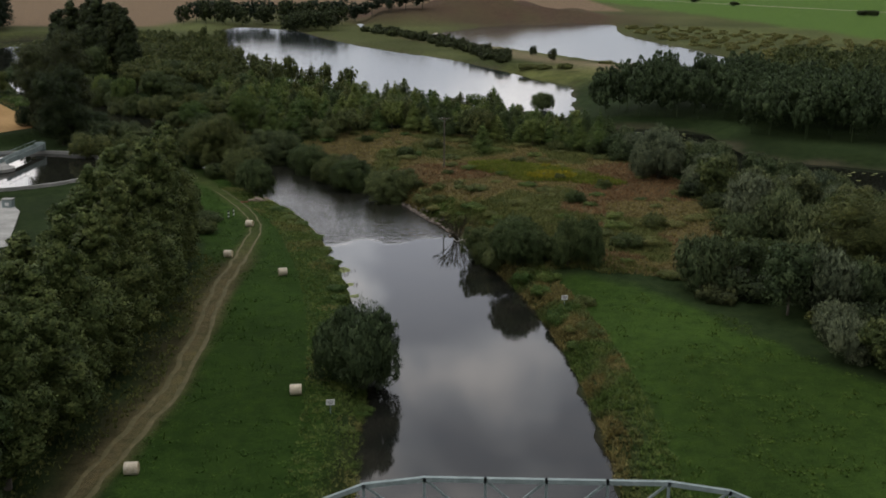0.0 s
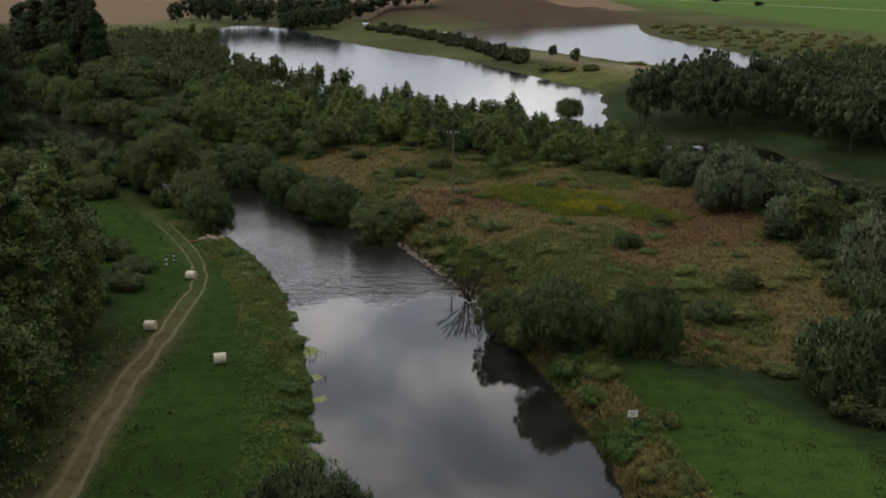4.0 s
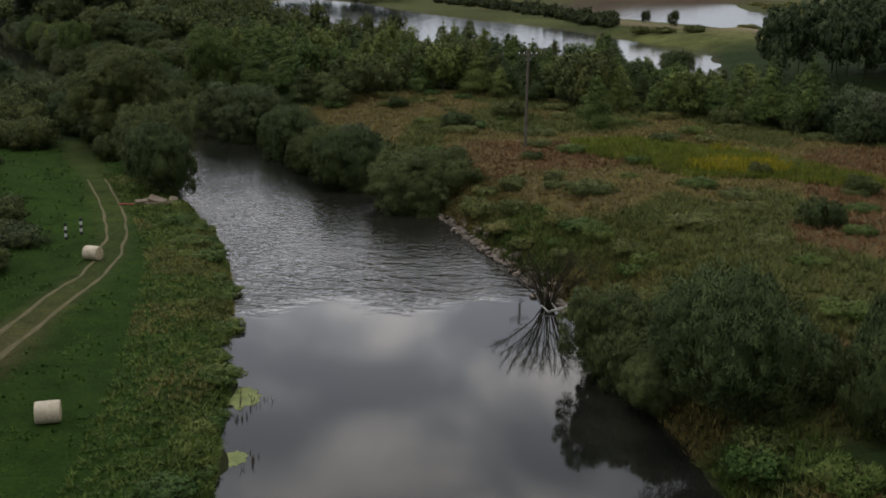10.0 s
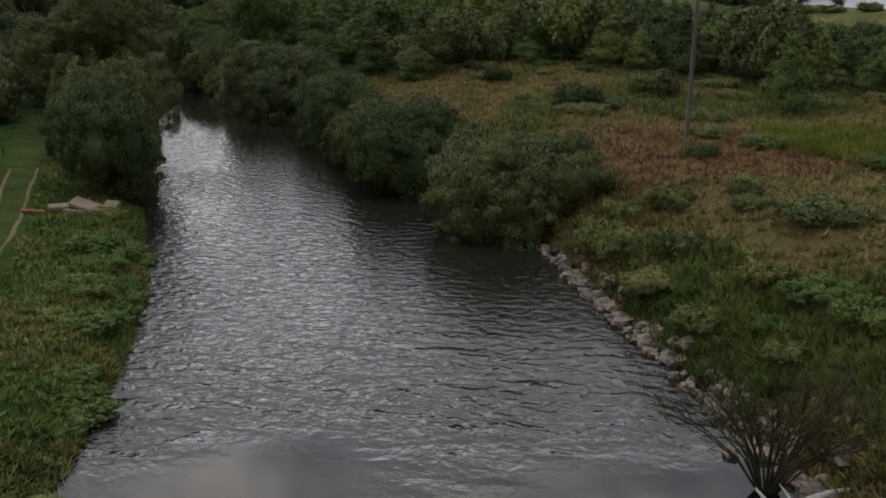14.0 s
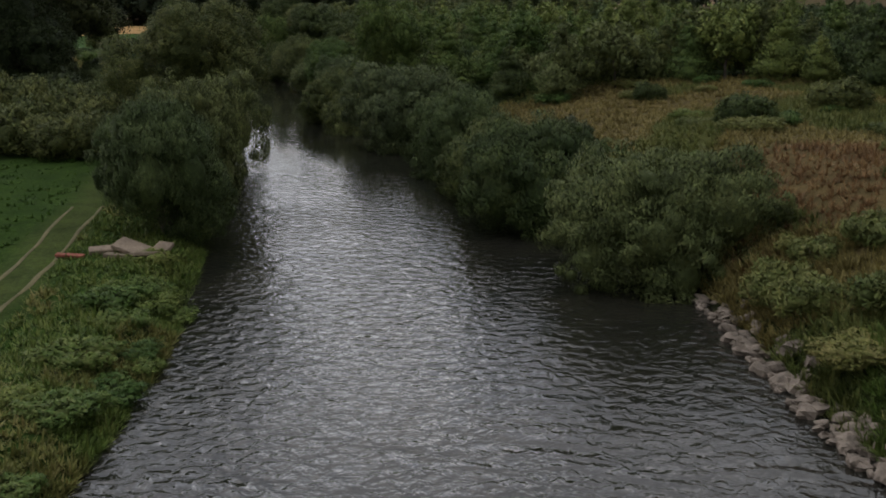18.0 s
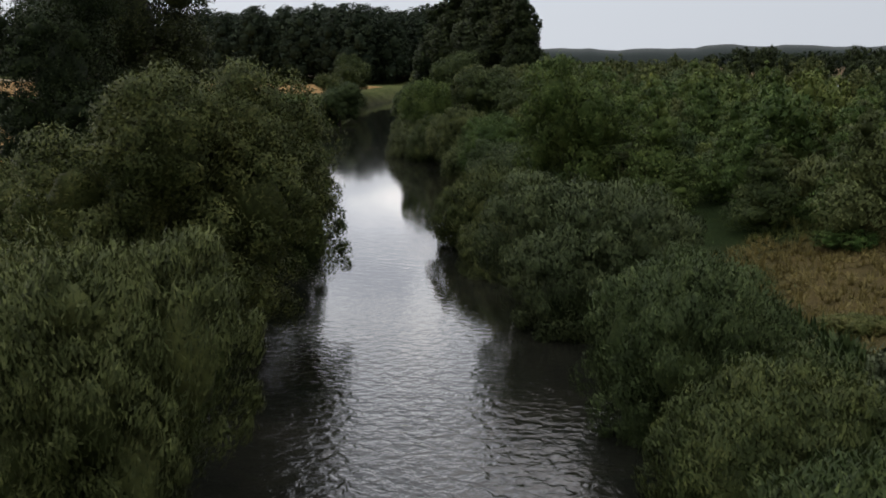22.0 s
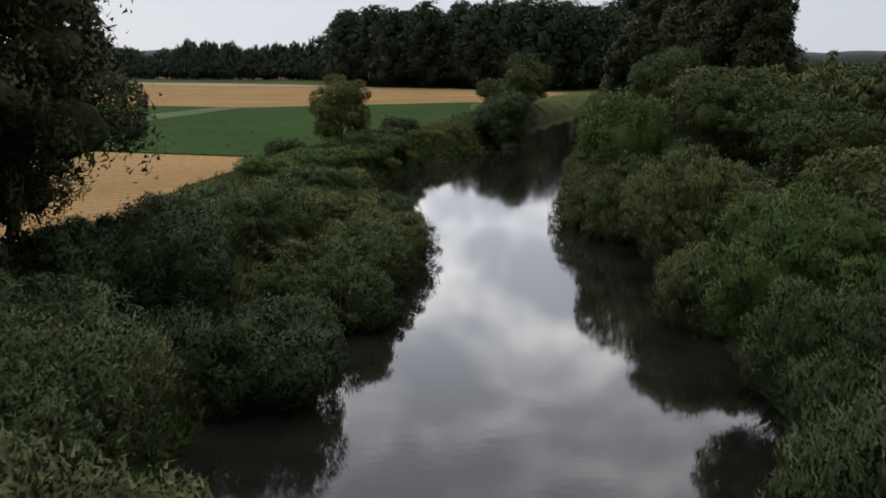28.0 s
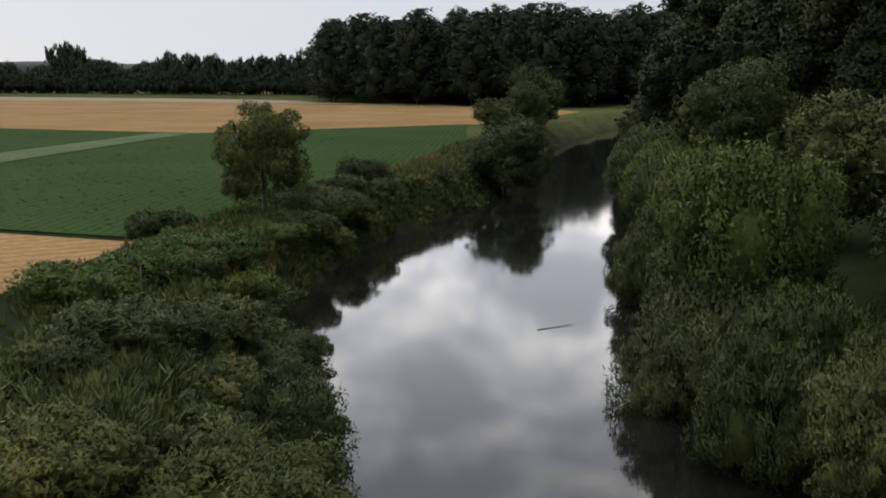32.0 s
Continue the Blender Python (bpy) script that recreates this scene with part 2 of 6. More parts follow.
def mat_crop(name, dark, light, period, direction, rough=0.9, contrast=0.25):
    """Field surface with drill rows."""
    m, n, l, b = material(name)
    pos = world_pos(n)
    mp = n.new("ShaderNodeMapping")
    mp.inputs["Rotation"].default_value = (0, 0, direction)
    l.new(pos, mp.inputs[0])
    wv = n.new("ShaderNodeTexWave")
    wv.inputs["Scale"].default_value = 0.314 / period
    wv.inputs["Distortion"].default_value = 1.2
    wv.inputs["Detail"].default_value = 2
    l.new(mp.outputs[0], wv.inputs["Vector"])
    big, fine = noise_node(n, l, 0.045, 4, pos), noise_node(n, l, 1.8, 4, pos, 0.7)
    c = ramp_node(n, l, big.outputs[0], [(0.3, dark), (0.7, light)])
    f = ramp_node(n, l, fine.outputs[0], [(0.25, (0.65, 0.65, 0.65)), (0.75, (1.25, 1.25, 1.25))])
    c2 = mix_node(n, l, 1.0, c.outputs[0], f.outputs[0], "MULTIPLY")
    g = ramp_node(n, l, wv.outputs[0], [(0.0, (1 - contrast,) * 3), (1.0, (1 + contrast,) * 3)])
    l.new(mix_node(n, l, 1.0, c2, g.outputs[0], "MULTIPLY"), b.inputs["Base Color"])
    b.inputs["Roughness"].default_value, b.inputs["Specular IOR Level"].default_value = rough, 0.02
    bump(n, l, b, fine.outputs[0], 0.6, 0.1)
    return m


M_GROUND = mat_ground()
M_RIVER = mat_river()
M_LAKE = mat_still("lake_water", (0.012, 0.015, 0.016), 0.08, 0.035)
M_POND = mat_still("pond_water", (0.008, 0.008, 0.006), 0.05, 0.01)
M_WILLOW = mat_leaf("willow_leaf", (0.036, 0.053, 0.021), (0.084, 0.116, 0.046), (0.162, 0.198, 0.082))
M_ALDER = mat_leaf("alder_leaf", (0.032, 0.047, 0.017), (0.072, 0.098, 0.035), (0.155, 0.178, 0.064))
M_BIRCH = mat_leaf("young_poplar_leaf", (0.046, 0.076, 0.021), (0.106, 0.158, 0.046), (0.205, 0.255, 0.080))
M_POPLAR = mat_leaf("poplar_leaf", (0.034, 0.054, 0.018), (0.080, 0.115, 0.038), (0.165, 0.200, 0.072))
M_OAK = mat_leaf("old_tree_leaf", (0.018, 0.027, 0.013), (0.044, 0.060, 0.026), (0.091, 0.112, 0.044))
M_SILVER = mat_leaf("silver_willow_leaf", (0.042, 0.061, 0.039), (0.094, 0.121, 0.076), (0.175, 0.210, 0.131))
M_GRASS = mat_leaf("bank_grass", (0.045, 0.082, 0.018), (0.098, 0.160, 0.040), (0.185, 0.222, 0.076))
M_STRAWGRASS = mat_leaf("dry_grass", (0.150, 0.120, 0.050), (0.262, 0.203, 0.088), (0.385, 0.302, 0.145))
M_HERB = mat_leaf("heath_herb", (0.074, 0.102, 0.030), (0.145, 0.168, 0.056), (0.240, 0.230, 0.092))
M_GOLD = mat_leaf("goldenrod", (0.16, 0.18, 0.02), (0.34, 0.30, 0.03), (0.62, 0.48, 0.035))
M_LIME = mat_leaf("tall_lime_herb", (0.085, 0.125, 0.020), (0.180, 0.225, 0.036), (0.300, 0.320, 0.060))
M_BARK = mat_two_scale("bark", (0.045, 0.038, 0.030), (0.11, 0.095, 0.075), 1.5, 14, 0.9, 0.6, 0.02)
M_DEAD = mat_two_scale("bare_wood", (0.10, 0.085, 0.07), (0.30, 0.27, 0.23), 2.0, 18, 0.85, 0.4, 0.01)
M_STONE = mat_two_scale("bank_stone", (0.085, 0.07, 0.055), (0.22, 0.18, 0.145), 1.2, 9, 0.9, 0.6, 0.03)
M_STRAW = mat_two_scale("wrapped_straw", (0.42, 0.36, 0.25), (0.62, 0.55, 0.42), 2.5, 22, 0.85, 0.5, 0.02)
M_STRAWEND = mat_two_scale("cut_straw", (0.36, 0.29, 0.18), (0.55, 0.46, 0.31), 4.0, 30, 0.9, 0.7, 0.02)
M_STEEL = mat_two_scale("painted_steel", (0.16, 0.20, 0.19), (0.25, 0.30, 0.29), 0.8, 12, 0.55, 0.2, 0.005)
M_DECK = mat_two_scale("bridge_deck", (0.07, 0.07, 0.07), (0.12, 0.12, 0.115), 0.5, 8, 0.9, 0.3, 0.01)
M_CONCRETE = mat_two_scale("concrete", (0.20, 0.20, 0.18), (0.36, 0.35, 0.32), 0.3, 6, 0.9, 0.4, 0.01)
M_POLE = mat_two_scale("weathered_pole", (0.07, 0.058, 0.047), (0.13, 0.11, 0.09), 1.0, 16, 0.85, 0.4, 0.01)
M_WHITE = mat_two_scale("white_board", (0.55, 0.55, 0.52), (0.75, 0.75, 0.72), 3.0, 20, 0.6, 0.1, 0.005)
M_BLACK = mat_two_scale("black_paint", (0.015, 0.015, 0.015), (0.03, 0.03, 0.03), 3.0, 20, 0.6, 0.1, 0.005)
M_RED = mat_two_scale("rusty_red", (0.16, 0.045, 0.03), (0.26, 0.08, 0.05), 3.0, 20, 0.8, 0.3, 0.01)
M_GRAVEL = mat_two_scale("gravel", (0.26, 0.22, 0.17), (0.46, 0.40, 0.32), 0.15, 4, 0.95, 0.5, 0.03)
M_STUBBLE = mat_crop("stubble", (0.25, 0.155, 0.064), (0.35, 0.222, 0.098), 1.6, radians(20), contrast=0.12)
M_PALE = mat_crop("pale_stubble", (0.28, 0.23, 0.145), (0.36, 0.30, 0.195), 2.0, radians(30), contrast=0.1)
M_BEET = mat_crop("beet_soil", (0.026, 0.056, 0.012), (0.036, 0.072, 0.016), 0.9, radians(-38), contrast=0.16)
M_BEETLEAF = mat_leaf("beet_leaf", (0.040, 0.086, 0.018), (0.054, 0.110, 0.024), (0.074, 0.138, 0.034))
M_STRIP = mat_crop("sprayed_strip", (0.085, 0.115, 0.055), (0.13, 0.16, 0.085), 0.9, radians(-38), contrast=0.15)
M_DARKWILLOW = mat_leaf("dark_willow_leaf", (0.032, 0.048, 0.022), (0.074, 0.102, 0.046), (0.150, 0.185, 0.088))
# dark green lifted and shifted to blue: distance haze mixed into the colour
M_FARWOOD = mat_leaf("hazy_far_wood_leaf", (0.020, 0.034, 0.024), (0.043, 0.063, 0.041), (0.080, 0.105, 0.061))
M_MEADOWBLADE = mat_leaf("meadow_blade", (0.037, 0.078, 0.014), (0.062, 0.122, 0.022), (0.104, 0.166, 0.038))
M_RUT = mat_two_scale("dry_earth", (0.078, 0.074, 0.030), (0.132, 0.110, 0.052), 0.8, 6, 0.95, 0.6, 0.03)
M_TWIG = mat_two_scale("grey_twig", (0.055, 0.042, 0.030), (0.125, 0.098, 0.070), 1.5, 14, 0.9, 0.3, 0.005)
M_DRYTWIG = mat_two_scale("olive_dry_twig", (0.030, 0.028, 0.013), (0.062, 0.054, 0.026), 1.5, 14, 0.9, 0.3, 0.005)
M_BLEACHED = mat_two_scale("bleached_wood", (0.32, 0.30, 0.27), (0.52, 0.50, 0.46), 1.5, 14, 0.8, 0.4, 0.01)
M_SLAB = mat_two_scale("broken_concrete", (0.11, 0.085, 0.06), (0.24, 0.19, 0.14), 0.8, 9, 0.9, 0.5, 0.02)
M_ALGAE = mat_two_scale("algae", (0.10, 0.13, 0.03), (0.22, 0.24, 0.08), 1.5, 9, 0.7, 0.3, 0.01)
# haze over the far ridge is painted into this blue-grey leaf colour
M_DISTANT = mat_leaf("haze_blue_conifer", (0.030, 0.042, 0.048), (0.040, 0.055, 0.060), (0.055, 0.072, 0.074))

# ---- mesh helpers ----


def mesh_np(name, verts, faces, mat, smooth=False, normals=None):
    """Mesh from arrays: faces (n, k) with one k; normals: one for each vertex, for leaves that shade as a rounded mass."""
    verts, faces = np.asarray(verts, dtype=np.float32), np.asarray(faces, dtype=np.int32)
    me = bpy.data.meshes.new(name)
    k = faces.shape[1]
    me.vertices.add(len(verts))
    me.vertices.foreach_set("co", verts.ravel())
    me.loops.add(faces.size)
    me.loops.foreach_set("vertex_index", faces.ravel())
    me.polygons.add(len(faces))
    me.polygons.foreach_set("loop_start", np.arange(len(faces), dtype=np.int32) * k)
    me.polygons.foreach_set("use_smooth", np.full(len(faces), smooth))
    me.materials.append(mat)
    me.update(calc_edges=True)
    if normals is None:
        me.validate()
    else:
        me.attributes.new("custom_normal", "FLOAT_VECTOR", "POINT").data.foreach_set("vector", np.asarray(normals, dtype=np.float32).ravel())
    return me


def part(name, data, parent, label="", m=None):
    """Link a mesh (or a bmesh with its material) as one object under a thing or a part."""
    if isinstance(data, tuple):
        bm, mat = data
        me = bpy.data.meshes.new(name)
        bm.to_mesh(me)
        bm.free()
        me.materials.append(mat)
        data = me
    ob = new(name, data)
    ob.parent = parent
    if m is not None:
        ob.matrix_basis = m
    return tagged(ob, label) if label else ob


def thing(name, label, category, group="", kind="", m=None):
    ob = new(name)
    ob.empty_display_size = 0.3
    if m is not None:
        ob.matrix_basis = m
    return tagged(ob, label, category, group, kind)


def value_noise(x, y, scale, seed):
    """Smooth noise in 0..1 on arrays."""
    table = np.random.RandomState(seed).rand(64, 64)
    u, v = np.asarray(x) / scale, np.asarray(y) / scale
    i, j = np.floor(u).astype(int), np.floor(v).astype(int)
    f, g = u - i, v - j
    f, g = f * f * (3 - 2 * f), g * g * (3 - 2 * g)
    a, b = table[i % 64, j % 64], table[(i + 1) % 64, j % 64]
    c, d = table[i % 64, (j + 1) % 64], table[(i + 1) % 64, (j + 1) % 64]
    return (a * (1 - f) + b * f) * (1 - g) + (c * (1 - f) + d * f) * g


def smooth(a, b, x):
    k = np.clip((np.asarray(x, dtype=float) - a) / (b - a), 0, 1)
    return k * k * (3 - 2 * k)


def line_distance(x, y, pts, closed=False):
    """Distance of points to a polyline."""
    pts = np.asarray(pts, dtype=float)
    if closed:
        pts = np.vstack([pts, pts[:1]])
    best = np.full(np.shape(x), 1e9)
    for (ax, ay), (bx, by) in zip(pts[:-1], pts[1:]):
        dx, dy = bx - ax, by - ay
        k = np.clip(((x - ax) * dx + (y - ay) * dy) / (dx * dx + dy * dy + 1e-9), 0, 1)
        best = np.minimum(best, np.hypot(x - ax - k * dx, y - ay - k * dy))
    return best


def inside(x, y, poly):
    res = np.zeros(np.shape(x), dtype=bool)
    p = list(poly)
    for (ax, ay), (bx, by) in zip(p, p[1:] + p[:1]):
        cross = (ay > y) != (by > y)
        with np.errstate(divide="ignore", invalid="ignore"):
            res ^= cross & (x < (bx - ax) * (y - ay) / (by - ay if by != ay else 1e-9) + ax)
    return res


def signed(x, y, poly):
    """Distance to the polygon's edge, minus inside."""
    d = line_distance(x, y, poly, True)
    return np.where(inside(x, y, poly), -d, d)


def soften(pts, rounds=2):
    """Round a polyline's corners."""
    for _ in range(rounds):
        out = [pts[0]]
        for (ax, ay), (bx, by) in zip(pts, pts[1:]):
            out += [(0.75 * ax + 0.25 * bx, 0.75 * ay + 0.25 * by), (0.25 * ax + 0.75 * bx, 0.25 * ay + 0.75 * by)]
        pts = out + [pts[-1]]
    return pts


# ---- plan ----
BANK_L = [(-2, -80), (-5, 40), (-7, 96), (-8.5, 112), (-12, 135), (-15.5, 152), (-20, 169), (-24, 182), (-28, 192), (-34, 203),
          (-40, 214), (-48, 228), (-57, 241), (-67, 254), (-80, 269), (-92, 284), (-101, 298), (-114, 315), (-131, 331), (-142, 346),
          (-151, 366), (-158, 388), (-180, 416), (-213, 477), (-238, 530), (-256, 590), (-262, 650)]
BANK_R = [(16, -80), (16, 40), (15.5, 91), (15, 106), (14, 118), (12.5, 130), (11, 138), (8, 152), (4, 165), (2, 177),
          (-2, 186), (-6, 194.5), (-9.5, 204), (-13.5, 211), (-18, 219), (-25, 230), (-33, 240), (-43, 254), (-54, 268), (-64, 281),
          (-74.5, 297), (-87, 312), (-100, 329), (-112, 346), (-129, 368), (-147, 394), (-178, 445), (-190, 471), (-212, 530), (-230, 590), (-234, 650)]
BANK_L, BANK_R = soften(BANK_L), soften(BANK_R)
RIVER = BANK_L + BANK_R[::-1]
LAKE_A = soften([(-158, 715), (-128, 590), (-100, 480), (-78, 420), (-55, 380), (-30, 355), (-10, 335), (8, 316), (16, 302), (23, 298),
                 (30, 312), (33, 335), (36, 372), (38, 398), (26, 412), (18, 437), (-7, 501), (-37, 540), (-70, 604), (-98, 675), (-112, 718), (-150, 735), (-158, 715)], 1)
LAKE_B = soften([(-25, 674), (-2, 612), (31, 548), (46, 522), (64, 479), (86, 456), (104, 434), (124, 445), (126, 500), (112, 580),
                 (93, 674), (96, 740), (109, 826), (71, 836), (20, 789), (-25, 674)], 1)
LAKE_C = [(-71, 740), (-66, 790), (-77, 900), (-92, 860), (-84, 790)]
POND = soften([(31, 287), (35, 270), (47, 248), (56, 234), (61, 214), (84, 200), (112, 186), (122, 206), (98, 226), (83, 238), (69, 243), (64, 262), (63, 288), (46, 293), (31, 287)], 1)
TRACK = soften([(-31, 40), (-30.5, 84), (-28.5, 105), (-29.5, 121), (-32, 144), (-32.5, 163), (-33.5, 180), (-36, 189), (-41, 200), (-48, 213), (-60, 234)])
HEATH = [(10, 152), (5, 168), (3, 178), (-1, 188), (-5, 197), (-9, 206), (-18, 222), (-29, 239), (-40, 256), (-36, 268), (-14, 270), (2, 258), (17, 250), (30, 238),
         (39, 219), (43, 203), (50, 184), (44, 160), (34, 146), (20, 150)]
MEADOW_L = [(-31, 40), (-30, 100), (-34, 150), (-41, 172), (-52, 200), (-68, 228), (-60, 238), (-52, 236), (-44, 222), (-36, 207), (-29, 194), (-22, 178), (-16, 155), (-10, 120), (-9, 40)]
MEADOW_R = [(17, 40), (18, 100), (16, 125), (12, 145), (16, 147), (24, 143), (30, 135), (36, 130), (40, 120), (46, 108), (60, 80), (80, 40)]
TANK = (-97, 227, 23)
STUBBLE_NEAR = [(-140.5, 327.5), (-126, 306), (-113, 292), (-108, 276), (-113, 266), (-160, 255), (-300, 240), (-330, 299), (-166, 319)]
BEET = [(-141, 329), (-151, 347), (-166, 377), (-181, 402), (-201, 433), (-231, 470), (-243, 430), (-247, 412), (-300, 397), (-420, 371), (-430, 290), (-331, 300), (-166, 320.5)]
STUBBLE_FAR = [(-234, 471), (-244, 430), (-248, 413), (-300, 398.5), (-420, 372.5), (-620, 330), (-600, 520), (-500, 560), (-400, 575), (-300, 588), (-262, 560), (-226, 478)]
PALE = [(-330, 590), (-400, 579), (-500, 564), (-600, 524), (-700, 480), (-780, 560), (-560, 612), (-470, 650)]
FIELDS = [(-139, 331), (-124, 306), (-110, 292), (-105, 276), (-112, 263), (-300, 236), (-640, 310), (-800, 560), (-560, 630), (-318, 600), (-262, 600), (-236, 534), (-217, 482), (-196, 440), (-163, 379)]


def height(x, y):
    """Height of the ground over the river's level."""
    x, y = np.asarray(x, dtype=float), np.asarray(y, dtype=float)
    d = signed(x, y, RIVER)
    dl, dr = line_distance(x, y, BANK_L), line_distance(x, y, BANK_R)
    left = dl < dr
    base_l = 0.9 + 2.6 * smooth(235, 320, y)
    rise = 10 + 18 * smooth(228, 252, y)
    away = np.clip((dr - 0.5) / rise, 0, 1)
    away = away * away * (3 - 2 * away)
    base_r = 1.5 + away * (0.6 + 2.5 * smooth(138, 172, y)) * (1 - 0.25 * smooth(255, 300, y)) + 1.0 * smooth(230, 300, y)
    base = np.where(left, base_l, base_r)
    base = base + (value_noise(x, y, 9.0, 3) - 0.5) * 0.5 * smooth(2, 8, d) + (value_noise(x, y, 31.0, 4) - 0.5) * 0.7 * smooth(6, 20, d) * np.where(left, 0.35, 1)
    far = smooth(420, 560, np.hypot(x, y))
    base = base * (1 - far) + 4.0 * far
    for lake, level in ((LAKE_A, 3.0), (LAKE_B, 3.0), (LAKE_C, 3.0), (POND, 2.5)):
        s = signed(x, y, lake)
        s = s + (value_noise(x, y, 6.0, 8) - 0.5) * 3
        base = np.where(s < 9, base * smooth(2, 9, s) + (level + np.clip(s * 0.22, -1.6, 0.9)) * (1 - smooth(2, 9, s)), base)
    # spoil heaps beyond the far lake
    heap = np.exp(-((x - 5) / 78) ** 2 - ((y - 905) / 55) ** 2) * 15 + np.exp(-((x + 40) / 34) ** 2 - ((y - 822) / 34) ** 2) * 9 + np.exp(-((x - 30) / 48) ** 2 - ((y - 862) / 30) ** 2) * 9
    base = base + heap * (0.6 + 0.8 * value_noise(x, y, 22.0, 12))
    base = base + 2.5 * np.exp(-((x - 50) / 14) ** 2 - ((y - 428) / 24) ** 2)
    flat = smooth(-6, -1, -signed(x, y, FIELDS))
    base = base * (1 - flat) + 3.5 * flat
    # flat yard round the round basin
    s = np.hypot(x - TANK[0], y - TANK[1]) - TANK[2]
    base = np.where(s < 6, base * smooth(0.5, 6, s) + 1.4 * (1 - smooth(0.5, 6, s)), base)
    base = np.where(s < 0, -1.0, base)
    jag = (value_noise(x, y, 2.2, 5) - 0.5) * 1.1 + (value_noise(x, y, 5.5, 6) - 0.5) * 1.4
    dd = d + jag
    bank = smooth(-0.2, 2.6, dd)
    return np.where(dd > 0, -0.15 + (base + 0.15) * bank, np.clip(-0.15 + dd * 0.45, -2.2, 0))


def cover(x, y):
    """Colour of what grows on the ground."""
    jx = x + (value_noise(x, y, 7, 21) - 0.5) * 6
    jy = y + (value_noise(x, y, 7, 22) - 0.5) * 6
    d = signed(x, y, RIVER)
    n1, n2, n3 = value_noise(x, y, 14, 23)[:, None], value_noise(x, y, 5, 24)[:, None], value_noise(x, y, 30, 25)[:, None]
    c = np.array((0.045, 0.068, 0.022)) * (0.7 + 0.6 * n1)
    far = smooth(420, 520, np.hypot(x, y))[:, None]
    c = c * (1 - far) + np.array((0.150, 0.165, 0.055)) * (0.6 + 0.8 * n3) * far

    def lay(mask, colour):
        return c * (1 - mask) + np.asarray(colour) * mask
    k = smooth(2, -3, signed(jx, jy, HEATH))[:, None]
    brown = smooth(0.36, 0.56, n1 * 0.6 + n2 * 0.4)
    rust = smooth(0.5, 0.8, value_noise(x, y, 18, 31)[:, None])
    hc = np.array((0.125, 0.135, 0.036)) * (1 - brown) + np.array((0.215, 0.160, 0.065)) * brown
    hc = hc * (1 - 0.5 * rust) + np.array((0.160, 0.095, 0.045)) * 0.5 * rust
    c = lay(k, hc)
    k = smooth(1.5, -1.5, signed(jx, jy, MEADOW_L))[:, None]
    c = lay(k, np.array((0.054, 0.103, 0.018)) * (0.75 + 0.5 * n1))
    k = smooth(2.0, -2.0, signed(jx, jy, MEADOW_R))[:, None]
    c = lay(k, np.array((0.068, 0.122, 0.021)) * (0.75 + 0.5 * n1))
    # dry margin under the poplars
    td = line_distance(x, y, TRACK)
    k = (smooth(7.5, 3.0, td + n2[:, 0] * 3) * smooth(168, 150, y) * (x < -29))[:, None]
    c = lay(k * 0.75, (0.120, 0.092, 0.045))
    k = (smooth(2.8, 1.0, td + n2[:, 0] * 0.9) * (0.25 + 0.7 * smooth(185, 140, y)))[:, None]
    c = lay(k * 0.85, (0.250, 0.200, 0.092))
    # rough strip on the banks
    k = (smooth(5.5, 1.5, d + n2[:, 0] * 3) * (d > -2))[:, None]
    c = lay(k * 0.8, np.array((0.062, 0.076, 0.022)) * (0.7 + 0.7 * n2))
    k = smooth(0.4, -0.6, d)[:, None]
    c = lay(k, (0.055, 0.046, 0.034))
    # lake shores
    for lake in (LAKE_A, LAKE_B, POND):
        s = signed(x, y, lake)
        k = (smooth(6, 1, s + n2[:, 0] * 5))[:, None]
        c = lay(k * 0.6, (0.150, 0.122, 0.075))
    k = np.exp(-((x - 40) / 30) ** 2 - ((y - 428) / 32) ** 2)[:, None]
    c = lay(np.clip(k * 1.6, 0, 1) * 0.85, np.array((0.21, 0.22, 0.065)) * (0.6 + 0.8 * n2))
    k = np.exp(-((x - 62) / 16) ** 2 - ((y - 432) / 16) ** 2)[:, None]
    c = lay(np.clip(k * 1.5, 0, 1) * 0.85, (0.50, 0.37, 0.23))
    # spoil heaps
    k = np.clip(np.exp(-((x - 5) / 105) ** 2 - ((y - 875) / 82) ** 2) * 2.4, 0, 1)[:, None]
    c = lay(k * (0.6 + 0.4 * n1), (0.170, 0.100, 0.066))
    # worn bar between the lakes
    k = smooth(20, 4, line_distance(x, y, [(-30, 640), (4, 572), (33, 490), (52, 450), (66, 430)]) + n2[:, 0] * 7)[:, None]
    c = lay(k * 0.85, (0.36, 0.28, 0.155))
    # green arable to the right, bare to the far north
    k = smooth(-4, 8, x - 240 + (y - 652) * 0.144 + n3[:, 0] * 6)[:, None] * smooth(420, 520, y)[:, None]
    c = lay(k, (0.150, 0.255, 0.045))
    k = (smooth(1010, 1030, y + 0.05 * x) * (x < 140) * smooth(760, 800, y))[:, None]
    c = lay(k, (0.36, 0.245, 0.14))
    k = (smooth(-190, -215, x) * smooth(700, 730, y))[:, None]
    c = lay(k, (0.36, 0.245, 0.14))
    return c


def steps(lo, hi, near_lo, near_hi, fine, grow=1.09, limit=160):
    mid = list(np.arange(near_lo, near_hi + fine * 0.5, fine))
    s, v = fine, near_lo
    down = []
    while v > lo:
        s = min(s * grow, limit)
        v -= s
        down.append(v)
    s, v = fine, near_hi
    up = []
    while v < hi:
        s = min(s * grow, limit)
        v += s
        up.append(v)
    return np.array(down[::-1] + mid + up)


